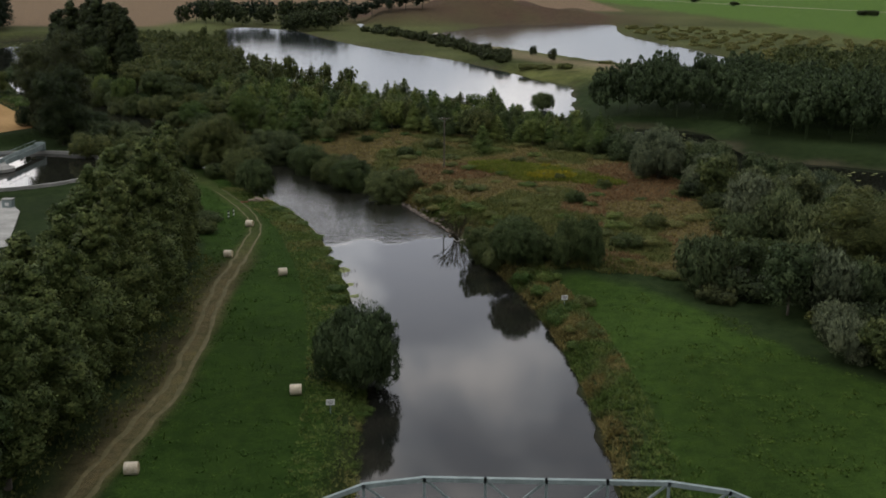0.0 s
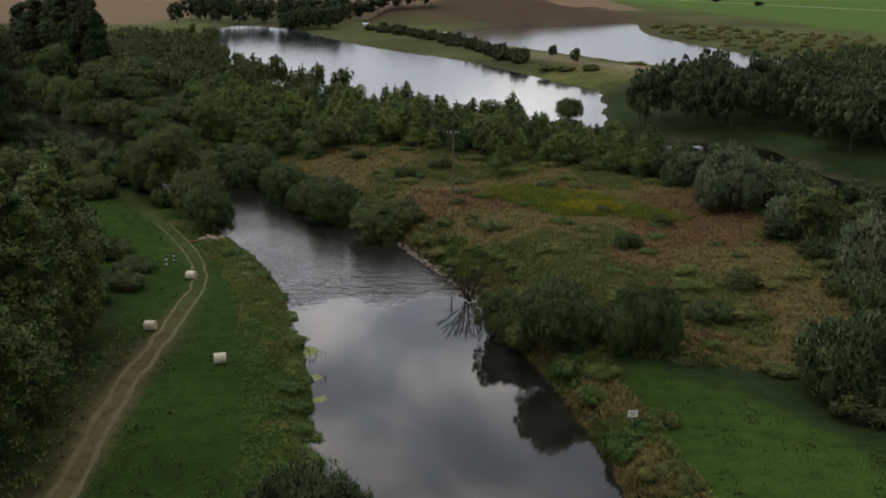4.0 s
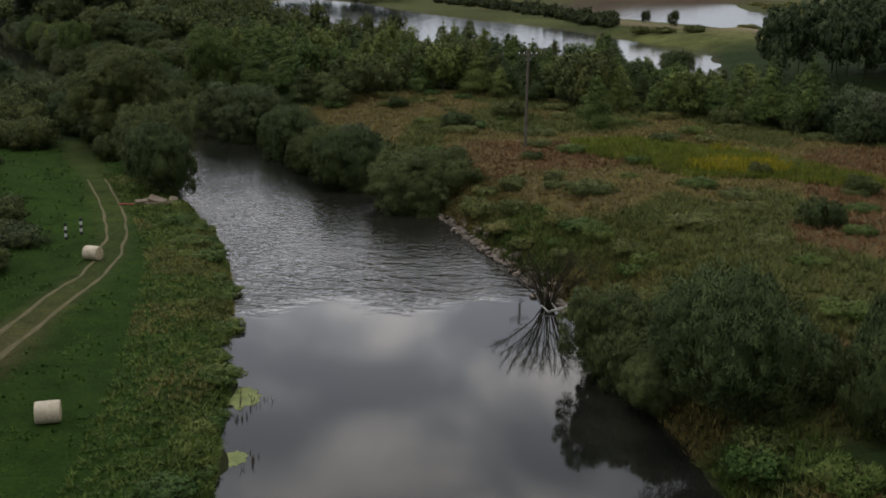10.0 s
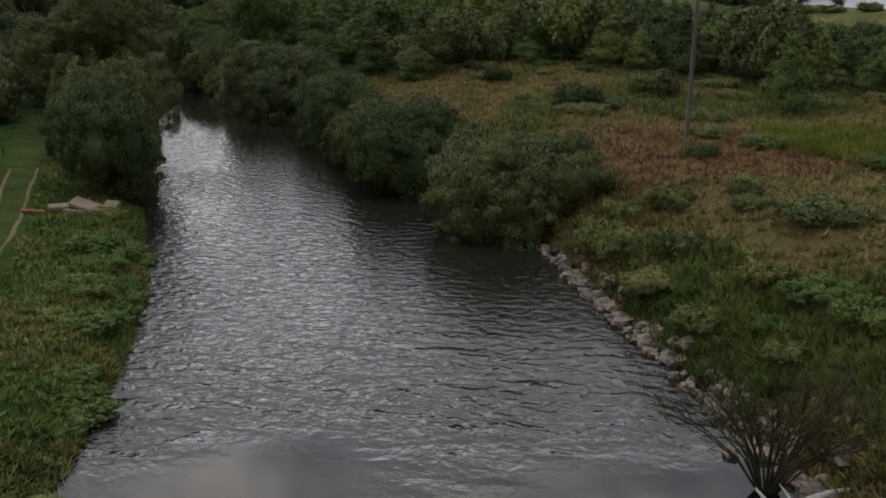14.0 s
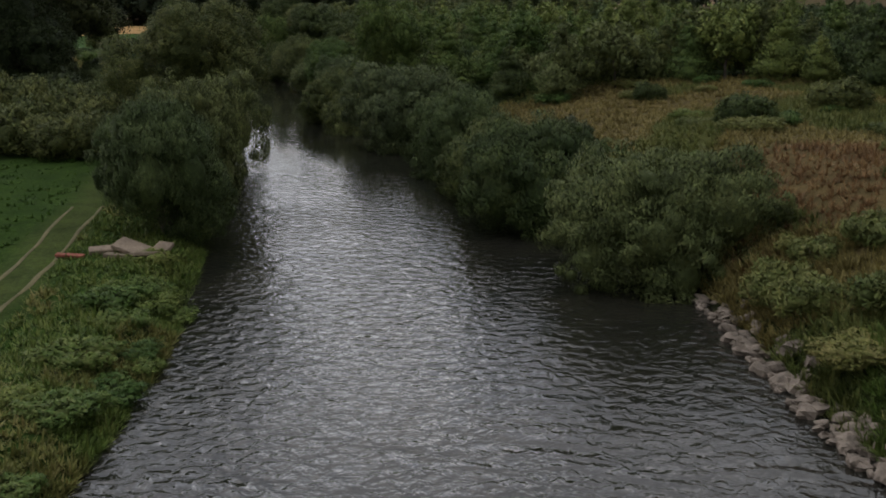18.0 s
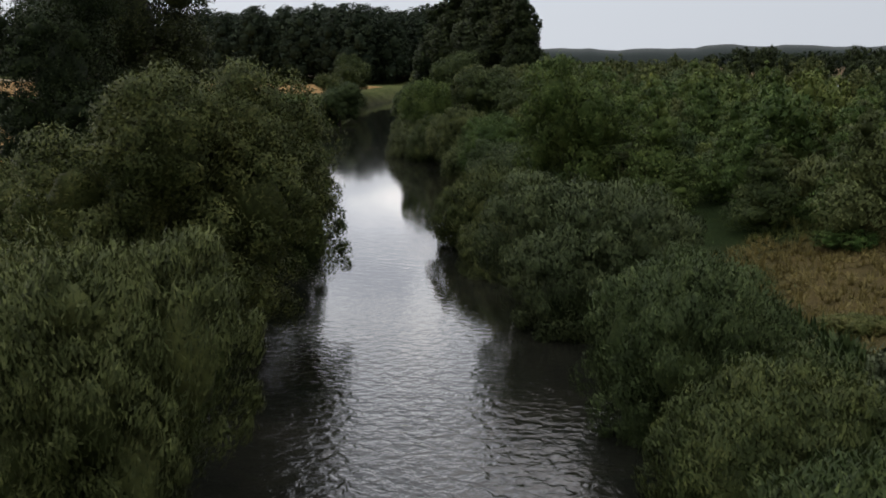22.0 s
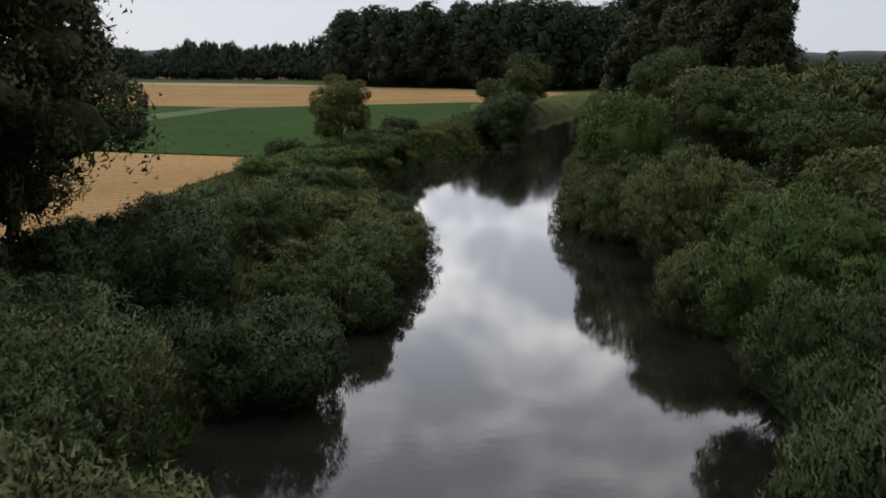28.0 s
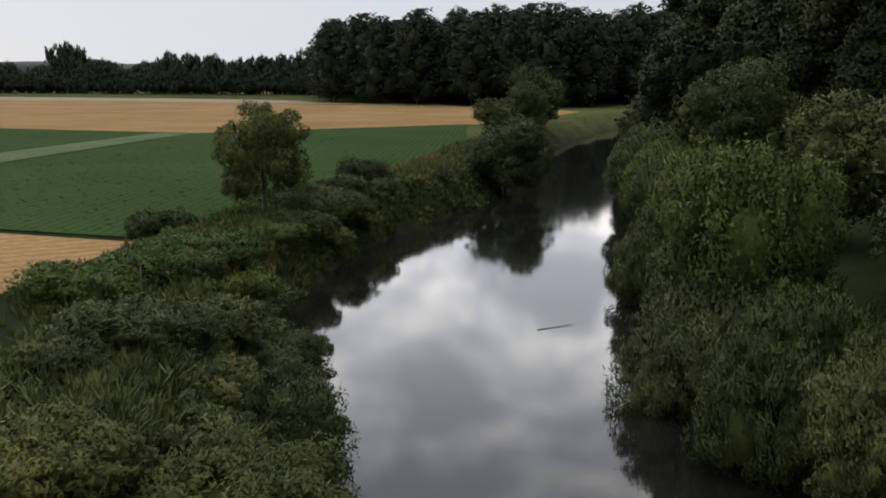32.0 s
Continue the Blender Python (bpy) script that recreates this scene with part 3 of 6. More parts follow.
def sheet(xs, ys, z_of, name, mat):
    gx, gy = np.meshgrid(xs, ys)
    x, y = gx.ravel(), gy.ravel()
    nx, ny = len(xs), len(ys)
    i = np.arange(nx * ny).reshape(ny, nx)
    f = np.stack([i[:-1, :-1], i[:-1, 1:], i[1:, 1:], i[1:, :-1]], -1).reshape(-1, 4)
    return x, y, mesh_np(name, np.stack([x, y, z_of(x, y)], 1), f, mat, True)


# ---- ground and water ----
GROUND_X, GROUND_Y = steps(-4200, 4200, -165, 60, 1.0), steps(-600, 4600, 70, 420, 1.0)
gx, gy, ground_mesh = sheet(GROUND_X, GROUND_Y, height, "ground", M_GROUND)
GROUND_Z = np.zeros(len(gx) * 3, dtype=np.float32)
ground_mesh.vertices.foreach_get("co", GROUND_Z)
GROUND_Z = GROUND_Z[2::3].reshape(len(GROUND_Y), len(GROUND_X))


def ground_z(x, y):
    """Height of the finished ground sheet, between its corners."""
    x, y = np.asarray(x, dtype=float), np.asarray(y, dtype=float)
    i = np.clip(np.searchsorted(GROUND_X, x) - 1, 0, len(GROUND_X) - 2)
    j = np.clip(np.searchsorted(GROUND_Y, y) - 1, 0, len(GROUND_Y) - 2)
    p, q = (x - GROUND_X[i]) / (GROUND_X[i + 1] - GROUND_X[i]), (y - GROUND_Y[j]) / (GROUND_Y[j + 1] - GROUND_Y[j])
    return (GROUND_Z[j, i] * (1 - p) + GROUND_Z[j, i + 1] * p) * (1 - q) + (GROUND_Z[j + 1, i] * (1 - p) + GROUND_Z[j + 1, i + 1] * p) * q


def on_ground(x, y):
    return float(ground_z(x, y))


att = ground_mesh.color_attributes.new("cover", "FLOAT_COLOR", "POINT")
att.data.foreach_set("color", np.hstack([cover(gx, gy), np.ones((len(gx), 1))]).astype(np.float32).ravel())
tagged(new("ground", ground_mesh), "grassy river plain with mown meadow, brown heath and worn wheel tracks", "ground", kind="structure")


def riffle(x, y):
    """Where the river runs shallow and broken."""
    along = (y - 173.5) - (x + 5) * 0.35
    start = smooth(3, 9, along + (value_noise(x, y, 5, 40) - 0.5) * 7)
    fade = 1 - 0.88 * smooth(214, 250, y)
    far = 1 - 0.96 * smooth(255, 290, y)
    patch = 0.55 + 0.75 * value_noise(x, y, 9, 41)
    swell = np.exp(-((along - 8) / 9) ** 2) * start * 0.8 + 0.2 * start * fade * far * smooth(0.45, 0.8, value_noise(x, y, 7, 43))
    return 0.002 + start * fade * far * patch * 0.5, swell


wx, wy, river_mesh = sheet(steps(-300, 60, -165, 30, 1.2), steps(-80, 690, 70, 420, 1.2), lambda x, y: np.zeros_like(x), "river", M_RIVER)
for key, values in zip(("ripple", "swell"), riffle(wx, wy)):
    att = river_mesh.attributes.new(key, "FLOAT", "POINT")
    att.data.foreach_set("value", values.astype(np.float32))
tagged(new("river_water", river_mesh), "dark slow river with a rippled shallow stretch", "water", kind="structure")


def water_sheet(name, poly, level, mat, label, grow=5):
    cx, cy = np.mean([p[0] for p in poly]), np.mean([p[1] for p in poly])
    bm = bmesh.new()
    vs = []
    for x, y in poly[:-1] if poly[0] == poly[-1] else poly:
        k = math.hypot(x - cx, y - cy)
        vs.append(bm.verts.new((x + (x - cx) / k * grow, y + (y - cy) / k * grow, level)))
    bm.faces.new(vs)
    bmesh.ops.recalc_face_normals(bm, faces=bm.faces)
    if bm.faces[:][0].normal.z < 0:
        bmesh.ops.reverse_faces(bm, faces=bm.faces)
    me = bpy.data.meshes.new(name)
    bm.to_mesh(me)
    bm.free()
    me.materials.append(mat)
    return tagged(new(name, me), label, "water", kind="structure")


water_sheet("lake_water", LAKE_A, 3.0, M_LAKE, "calm grey gravel-pit lake behind young trees", 3)
water_sheet("lake_water", LAKE_B, 3.0, M_LAKE, "far bright gravel-pit lake with shallow banks", 3)
water_sheet("lake_water", LAKE_C, 3.0, M_LAKE, "small far pool beside the spoil heaps", 3)
water_sheet("pond_water", POND, 2.5, M_POND, "dark pond with floating lily pads between trees", 2)


def field(name, poly, lift, mat, label):
    """A field's surface laid just over the ground."""
    bm = bmesh.new()
    vs = [bm.verts.new((x, y, 0)) for x, y in poly]
    face = bm.faces.new(vs)
    bm.normal_update()
    if face.normal.z < 0:
        face.normal_flip()
    me = bpy.data.meshes.new(name)
    for v in bm.verts:
        v.co.z = lift
    bm.to_mesh(me)
    bm.free()
    me.materials.append(mat)
    return tagged(new(name, me), label, "field", kind="structure")


field("field", STUBBLE_NEAR, 3.58, M_STUBBLE, "harvested orange grain stubble beside the river")
field("field", BEET, 3.58, M_BEET, "dark green beet field in rows")
field("field", STUBBLE_FAR, 3.58, M_STUBBLE, "broad orange grain stubble before the wood")
field("field", PALE, 3.58, M_PALE, "pale stubble strip along the wood's edge")
field("field", [(-187, 325), (-200, 325), (-252, 407), (-246.5, 410.5)], 3.66, M_STRIP, "pale sprayed strip across the beet field")

# ---- trees ----


def ball(segments=10, rings=6):
    """Unit sphere as vertices and quads."""
    v, f = [], []
    for r in range(rings + 1):
        a = math.pi * r / rings
        for s in range(segments):
            b = 2 * math.pi * s / segments
            v.append((math.sin(a) * math.cos(b), math.sin(a) * math.sin(b), math.cos(a)))
    for r in range(rings):
        for s in range(segments):
            a, b, c, d = r * segments + s, (r + 1) * segments + s, (r + 1) * segments + (s + 1) % segments, r * segments + (s + 1) % segments
            f += [(a, b, c), (a, c, d)]
    return np.array(v), np.array(f)


BALL_V, BALL_F = ball(12, 8)
FAR_V, FAR_F = ball(6, 3)


def crown_arrays(rng, lobes, leaves, length, width, up=0.4, spread=0.5, core=0.8, puffs=160, size=0.3, far=False):
    """Leaves gathered in rounded puffs over the lobes, round a ragged inner mass. A lobe: centre, radii."""
    cen = np.array([l[0] for l in lobes], dtype=float)
    rad = np.array([l[1] for l in lobes], dtype=float)
    wt = (rad[:, 0] * rad[:, 2]) / np.sum(rad[:, 0] * rad[:, 2])
    k = int(puffs * 1.7)
    li = rng.choice(len(lobes), k, p=wt)
    d = rng.normal(size=(k, 3))
    d /= np.linalg.norm(d, axis=1)[:, None]
    d[:, 2] = np.where(d[:, 2] < -0.6, -d[:, 2], d[:, 2])
    cc = cen[li] + d * rad[li] * (0.97 - 0.22 * rng.rand(k, 1) ** 1.5 + 0.14 * (rng.rand(k, 1) > 0.8))
    # leave out puffs buried in another lobe
    q = (cc[:, None, :] - cen[None]) / rad[None]
    q = np.sum(q * q, axis=2)
    q[np.arange(k), li] = 9
    sel = np.nonzero((q > 0.62).all(axis=1))[0][:puffs]
    cc, d, li = cc[sel], d[sel], li[sel]
    k = len(cc)
    each = max(int(leaves * 0.68) // k, 3)
    n = k * each
    pr = (size * rad[li].mean(axis=1) * (0.55 + 0.9 * rng.rand(k)))[:, None, None]
    e = rng.normal(size=(k, each, 3))
    e /= np.linalg.norm(e, axis=2)[:, :, None]
    e = e + d[:, None, :] * 0.6 + np.array((0, 0, 0.25))
    e /= np.linalg.norm(e, axis=2)[:, :, None] + 1e-9
    reach = 0.45 + 0.6 * rng.rand(k, each, 1) ** 0.5 + 0.45 * (rng.rand(k, each, 1) > 0.88) * rng.rand(k, each, 1)
    p = (cc[:, None, :] + e * pr * reach).reshape(n, 3)
    e = e.reshape(n, 3)
    dn = np.repeat(d, each, axis=0)
    # loose leaves in the gaps, a little deeper
    extra = int(leaves * 0.32)
    fd = rng.normal(size=(extra, 3))
    fd /= np.linalg.norm(fd, axis=1)[:, None]
    fl = rng.choice(len(lobes), extra, p=wt)
    fp = cen[fl] + fd * rad[fl] * (0.70 + 0.22 * rng.rand(extra, 1))
    p, e, dn = np.vstack([p, fp]), np.vstack([e, fd]), np.vstack([dn, fd])
    n += extra
    if far:
        length, width = min(length, 0.9), min(width, 0.5)
    # blades lie on the puff's skin and face outwards
    nm = e * 0.95 + dn * 0.25 + np.array((0, 0, 0.12)) + rng.normal(size=(n, 3)) * 0.40
    nm /= np.linalg.norm(nm, axis=1)[:, None]
    ax = dn * 0.6 + np.array((0, 0, up)) + rng.normal(size=(n, 3)) * spread
    ax -= nm * np.sum(ax * nm, axis=1)[:, None] * 0.8
    ax /= np.linalg.norm(ax, axis=1)[:, None]
    side = np.cross(ax, nm)
    side /= np.linalg.norm(side, axis=1)[:, None] + 1e-9
    ln = length * (0.6 + 0.8 * rng.rand(n, 1))
    wd = width * (0.6 + 0.8 * rng.rand(n, 1))
    soft = e * 0.8 + dn * 0.45 + np.array((0, 0, 0.1)) + rng.normal(size=(n, 3)) * 0.22
    soft /= np.linalg.norm(soft, axis=1)[:, None]
    tri = np.stack([p - ax * ln * 0.4 + side * wd * 0.5, p - ax * ln * 0.4 - side * wd * 0.5, p + ax * ln * 0.6], 1)
    v, f = tri.reshape(-1, 3), np.arange(n * 3).reshape(n, 3)[:, ::-1]
    vs, fs, ns, off = [v], [f], [np.repeat(soft, 3, axis=0)], len(v)
    if core > 0:
        for c, r in zip(cen, rad):
            bv, bf = (FAR_V, FAR_F) if far or leaves < 6000 else (BALL_V, BALL_F)
            b = bv * (core * (0.70 + 0.2 * rng.rand(len(bv), 1))) * r + c
            vs.append(b)
            fs.append(bf + off)
            ns.append(bv)
            off += len(b)
    return np.vstack(vs), np.vstack(fs), np.vstack(ns)


def tube(points, radii, sides=6):
    """Tapered tube along points, as arrays."""
    pts = [Vector(p) for p in points]
    v, f = [], []
    for i, p in enumerate(pts):
        a = (pts[min(i + 1, len(pts) - 1)] - pts[max(i - 1, 0)]).normalized()
        s = a.cross(Vector((0.31, 0.83, 0.12))).normalized()
        t = a.cross(s)
        for k in range(sides):
            w = 2 * math.pi * k / sides
            v.append(p + (s * math.cos(w) + t * math.sin(w)) * radii[i])
        if i:
            for k in range(sides):
                a, b, c, d = (i - 1) * sides + k, (i - 1) * sides + (k + 1) % sides, i * sides + (k + 1) % sides, i * sides + k
                f += [(a, b, c), (a, c, d)]
    return np.array([tuple(p) for p in v]), np.array(f)


def join(pieces):
    vs, fs, off = [], [], 0
    for v, f in pieces:
        vs.append(v)
        fs.append(np.asarray(f) + off)
        off += len(v)
    return np.vstack(vs), np.vstack(fs)


def limbs(rng, base_h, top_h, reach, r0, count, stems=1, spread=0.3):
    """Trunk or stems with limbs that reach into the crown."""
    out = []
    for s in range(stems):
        a = 2 * math.pi * s / max(stems, 1) + rng.rand()
        lean = spread * reach if stems > 1 else 0.06 * reach
        pts, rr = [], []
        for i in range(6):
            k = i / 5
            pts.append((math.cos(a) * lean * k + rng.normal() * 0.05 * reach * k, math.sin(a) * lean * k + rng.normal() * 0.05 * reach * k, -0.3 + (top_h + 0.3) * k * (0.85 if stems > 1 else 0.92)))
            rr.append(r0 * (1 - 0.85 * k) + 0.015)
        out.append(tube(pts, rr))
        for j in range(count):
            k = base_h / top_h + (0.92 - base_h / top_h) * (j + rng.rand()) / count
            i = min(int(k * 5), 4)
            p = Vector(pts[i]).lerp(Vector(pts[i + 1]), k * 5 - i)
            b = rng.rand() * 2 * math.pi
            le = reach * (0.9 - 0.5 * k) * (0.7 + 0.4 * rng.rand())
            e = p + Vector((math.cos(b) * le, math.sin(b) * le, le * (0.35 + 0.5 * rng.rand())))
            mid_p = p.lerp(e, 0.5) + Vector((0, 0, 0.08 * le))
            q = r0 * (1 - 0.85 * k) * 0.45
            out.append(tube([p, mid_p, e], [q, q * 0.6, 0.02], 5))
    return join(out)


def tree_kind(kind, seed, detail=1.0, far=False):
    """Crown and wood of one tree of about unit plan radius and unit height (scaled when planted)."""
    rng = np.random.RandomState(seed)
    if kind == "willow_bush":      # broad rounded shrub down to the water
        R, Hh = 5.0, 7.0
        lobes = [((0, 0, 3.3), (3.4, 3.4, 3.3))]
        for i in range(9):
            a = 2 * math.pi * i / 9 + rng.rand() * 0.5
            r = 2.3 + rng.rand() * 0.9
            s = 1.5 + rng.rand() * 0.7
            lobes.append(((math.cos(a) * r, math.sin(a) * r, 1.6 + rng.rand() * 2.6), (s, s, s * (1.05 + 0.4 * rng.rand()))))
        for i in range(4):
            lobes.append(((rng.normal() * 1.3, rng.normal() * 1.3, 5.0 + rng.rand() * 0.8), (1.2, 1.2, 1.2)))
        crown = crown_arrays(rng, lobes, int(30000 * detail), 0.34 / detail ** 0.42, 0.092 / detail ** 0.42, 0.9, 0.35, 0.62, 60 if far else 420, 0.23, far)
        wood = limbs(rng, 0.8, 5.2, 3.2, 0.16, 4, 5, 0.5)
    elif kind == "low_scrub":
        R, Hh = 4.0, 4.0
        lobes = []
        for i in range(13):
            a, r = rng.rand() * 2 * math.pi, 2.9 * math.sqrt(rng.rand())
            s = 1.0 + rng.rand() * 0.7
            lobes.append(((math.cos(a) * r, math.sin(a) * r, 1.1 + rng.rand() * 1.5 * (1 - r / 4)), (s, s, s * 1.05)))
        crown = crown_arrays(rng, lobes, int(19000 * detail), 0.29 / detail ** 0.42, 0.095 / detail ** 0.42, 0.5, 0.6, 0.60, 40 if far else 260, 0.30, far)
        wood = limbs(rng, 0.3, 2.6, 2.4, 0.07, 3, 6, 0.7)
    elif kind == "young_poplar":   # slim cone
        R, Hh = 2.2, 9.0
        lobes = []
        for i in range(9):
            k = i / 8
            r = 1.25 * (1 - k) ** 0.7 + 0.25
            o = 0.6 * (1 - k)
            lobes.append(((rng.normal() * o, rng.normal() * o, 1.5 + 6.6 * k), (r, r, 1.9 - 0.9 * k)))
        crown = crown_arrays(rng, lobes, int(8600 * detail), 0.25 / detail ** 0.4, 0.078 / detail ** 0.4, 1.3, 0.4, 0.6, 40 if far else 110, 0.42, far)
        wood = limbs(rng, 1.5, 8.4, 1.6, 0.10, 3)
    elif kind == "tall_poplar":
        R, Hh = 4.5, 22.0
        lobes = []
        for i in range(17):
            k = (i + rng.rand() * 0.6) / 17
            w = 3.5 * (0.62 + 0.5 * math.sin(math.pi * min(k * 0.85 + 0.2, 1)))
            a = rng.rand() * 2 * math.pi
            o = w * 0.55 * rng.rand() ** 0.5 * (1.1 - 0.45 * k)
            s = w * (0.58 - 0.17 * k)
            lobes.append(((math.cos(a) * o, math.sin(a) * o, 3.0 + 17.4 * k), (s, s, s * 1.35)))
        crown = crown_arrays(rng, lobes, int(24000 * detail), 0.40 / detail ** 0.4, 0.23 / detail ** 0.4, 0.6, 0.6, 0.66, 60 if far else 420, 0.32, far)
        wood = limbs(rng, 3.0, 20.0, 3.0, 0.30, 9)
    elif kind == "plantation_tree":
        R, Hh = 5.0, 32.0
        lobes = []
        for i in range(15):
            k = i / 14
            a = i * 2.4
            o = 2.6 * (1 - 0.75 * max(0, k - 0.7) / 0.3)
            sz = 2.9 - 0.9 * max(0, k - 0.6) / 0.4 + 0.5 * rng.rand()
            lobes.append(((math.cos(a) * o, math.sin(a) * o, 6 + 22.5 * k), (sz, sz, sz * 1.9)))
        crown = crown_arrays(rng, lobes, int(4400 * detail), 0.95, 0.5, 0.8, 0.6, 0.72, 380, 0.24, far)
        wood = limbs(rng, 5, 28, 3.0, 0.3, 4)
    elif kind == "old_tree":
        R, Hh = 10.0, 23.0
        lobes = [((0, 0, 13), (5.5, 5.5, 6.5))]
        for i in range(34):
            a = rng.rand() * 2 * math.pi
            z = 3.5 + 17.5 * rng.rand()
            w = 7.6 * math.sin(math.pi * min(max((z - 1.0) / 24.5, 0.05), 0.97)) ** 0.6
            o = w * (0.55 + 0.45 * rng.rand())
            s = 1.7 + 1.5 * rng.rand()
            lobes.append(((math.cos(a) * o, math.sin(a) * o, z), (s, s, s * 0.8)))
        crown = crown_arrays(rng, lobes, int(62000 * detail), 0.3, 0.16, 0.25, 0.6, 0.62, 620, 0.36, far)
        wood = limbs(rng, 3.0, 20.0, 8.0, 0.55, 16)
    elif kind == "round_tree":     # field tree, pollard willow
        R, Hh = 5.0, 9.0
        lobes = [((0, 0, 5.2), (2.8, 2.8, 3.0))]
        for i in range(12):
            a, z = rng.rand() * 2 * math.pi, 2.4 + 5.4 * rng.rand()
            o = 3.0 * math.sin(math.pi * min((z - 0.6) / 9.2, 0.95)) ** 0.7
            s = 1.2 + 0.9 * rng.rand()
            lobes.append(((math.cos(a) * o, math.sin(a) * o, z), (s, s, s * 1.05)))
        crown = crown_arrays(rng, lobes, int(28000 * detail), 0.25 / detail ** 0.42, 0.115 / detail ** 0.42, 0.4, 0.6, 0.60, 60 if far else 380, 0.27, far)
        wood = limbs(rng, 1.6, 7.6, 3.4, 0.22, 8)
    if far:
        wood = tube([(0, 0, -0.3), (0, 0, Hh * 0.5)], [0.03 * R, 0.02 * R], 5)
    return R, Hh, crown, wood


PROTO = {}


def plant(kind, x, y, r, h, leaf, label, category, group="", z=None, seed=0, detail=1.0, turn=None):
    """One tree or shrub of plan radius r and height h, rooted in the ground."""
    key = (kind, leaf.name, seed, detail)
    if key not in PROTO:
        R, Hh, crown, wood = tree_kind(kind, 100 + seed * 7 + len(kind), detail)
        PROTO[key] = (R, Hh, mesh_np("crown", *crown[:2], leaf, True, crown[2]), mesh_np("trunk", *wood, M_BARK, True))
    R, Hh, cm, wm = PROTO[key]
    z = on_ground(x, y) - 0.1 if z is None else z
    a = (x * 37.7 + y * 91.3) % 360 if turn is None else turn
    name = {"willow_bush": "willow_shrub", "low_scrub": "shrub", "young_poplar": "young_poplar", "tall_poplar": "poplar", "old_tree": "old_tree", "round_tree": "tree"}[kind]
    ob = thing(name, label, category, group, m=pose(x, y, z, 0, 0, a) @ Matrix.Diagonal((r / R, r / R, h / Hh, 1)))
    part("trunk", wm, ob)
    part("crown", cm, ob)
    return ob

# shrubs along the right bank, from the weir's foot upstream: x, y, radius, height, seed
for x, y, r, h, leaf, s in ((-13.2, 208.5, 5.7, 7.0, M_WILLOW, 0), (-21.3, 219.3, 5.4, 7.2, M_ALDER, 1), (-26.8, 227.6, 4.4, 6.4, M_ALDER, 2), (-31.8, 235.4, 4.6, 7.4, M_WILLOW, 3),
                            (-42, 250, 6.2, 8.2, M_DARKWILLOW, 0), (-35.5, 243.5, 3.6, 5.2, M_WILLOW, 1), (-51.5, 259.5, 4.2, 6.2, M_WILLOW, 2), (-57.2, 267, 4.6, 7.2, M_ALDER, 3),
                            (-62, 278, 4.4, 6.4, M_DARKWILLOW, 1), (-67, 288, 3.6, 5.4, M_WILLOW, 0), (-72.8, 296.5, 4.6, 6.0, M_BIRCH, 2), (-80, 303.5, 3.2, 4.6, M_WILLOW, 3),
                            (-86, 312.5, 3.8, 6.2, M_WILLOW, 1), (-92.3, 320, 3.4, 5.4, M_WILLOW, 0), (-97.8, 325.5, 3.8, 6.8, M_ALDER, 2), (-104, 330.5, 4.2, 6.6, M_DARKWILLOW, 3),
                            (-107.2, 338, 4.0, 6.5, M_WILLOW, 1), (-115, 348, 4.0, 6.8, M_ALDER, 2)):
    plant("willow_bush", x, y, r, h, leaf, "rounded grey-green willow shrub overhanging the river", "shrub", "willows along the water", seed=s, detail=3.2 if y < 262 else 2.2 if y < 300 else 1.5)
for x, y, r, h, s in ((9.6, 155.6, 4.6, 7.4, 1), (4.6, 163.8, 3.4, 6.0, 0), (13.2, 155.2, 2.4, 3.8, 0), (6.9, 159.4, 2.6, 3.8, 2), (16.4, 151.5, 2.5, 7.2, 2), (19.4, 151.2, 2.5, 6.8, 1)):
    plant("willow_bush", x, y, r, h, M_WILLOW, "dense grey-green willow clump at the meadow's corner", "shrub", "willows along the water", seed=s, detail=2.2)
# left bank
plant("willow_bush", -9.0, 110, 5.0, 9.6, M_DARKWILLOW, "single dark willow at the meadow's water edge", "shrub", seed=2)
for x, y, r, h, s in ((-39, 207.5, 4.0, 7.2, 1), (-43.5, 217.5, 4.4, 8.2, 0)):
    plant("willow_bush", x, y, r, h, M_WILLOW, "dark willow shrub at the meadow's end", "shrub", "willows by the meadow", seed=s, detail=2.8)
plant("round_tree", -53, 231, 6.4, 11.6, M_ALDER, "broad alder with yellowing leaves beside the river", "tree", seed=1, detail=4.0)
plant("round_tree", -58.5, 242.5, 5.2, 9.6, M_ALDER, "alder beside the water beside the river", "tree", seed=2, detail=3.0)
for x, y, r, h, s in ((-67, 252, 4.5, 6.0, 0), (-75, 263, 5.2, 6.2, 1), (-85, 272, 4.4, 3.9, 2), (-89.5, 281.5, 4.6, 4.6, 0), (-82, 268, 4.2, 4.8, 1), (-94.5, 291, 4.8, 4.6, 2), (-104, 292, 5.0, 4.2, 0),
                      (-101.5, 300, 4.6, 4.2, 1), (-107.5, 307, 4.6, 3.8, 2), (-112, 312.5, 3.6, 4.2, 0), (-120, 320, 3.6, 3.0, 1), (-96, 281, 5.0, 4.8, 1), (-90, 272, 4.4, 4.4, 0)):
    plant("low_scrub", x, y, r, h, M_ALDER if s == 2 else M_WILLOW if y > 284 else M_DARKWILLOW, "low grey-green willow scrub along the river", "shrub", "bank scrub", seed=s, detail=2.4)
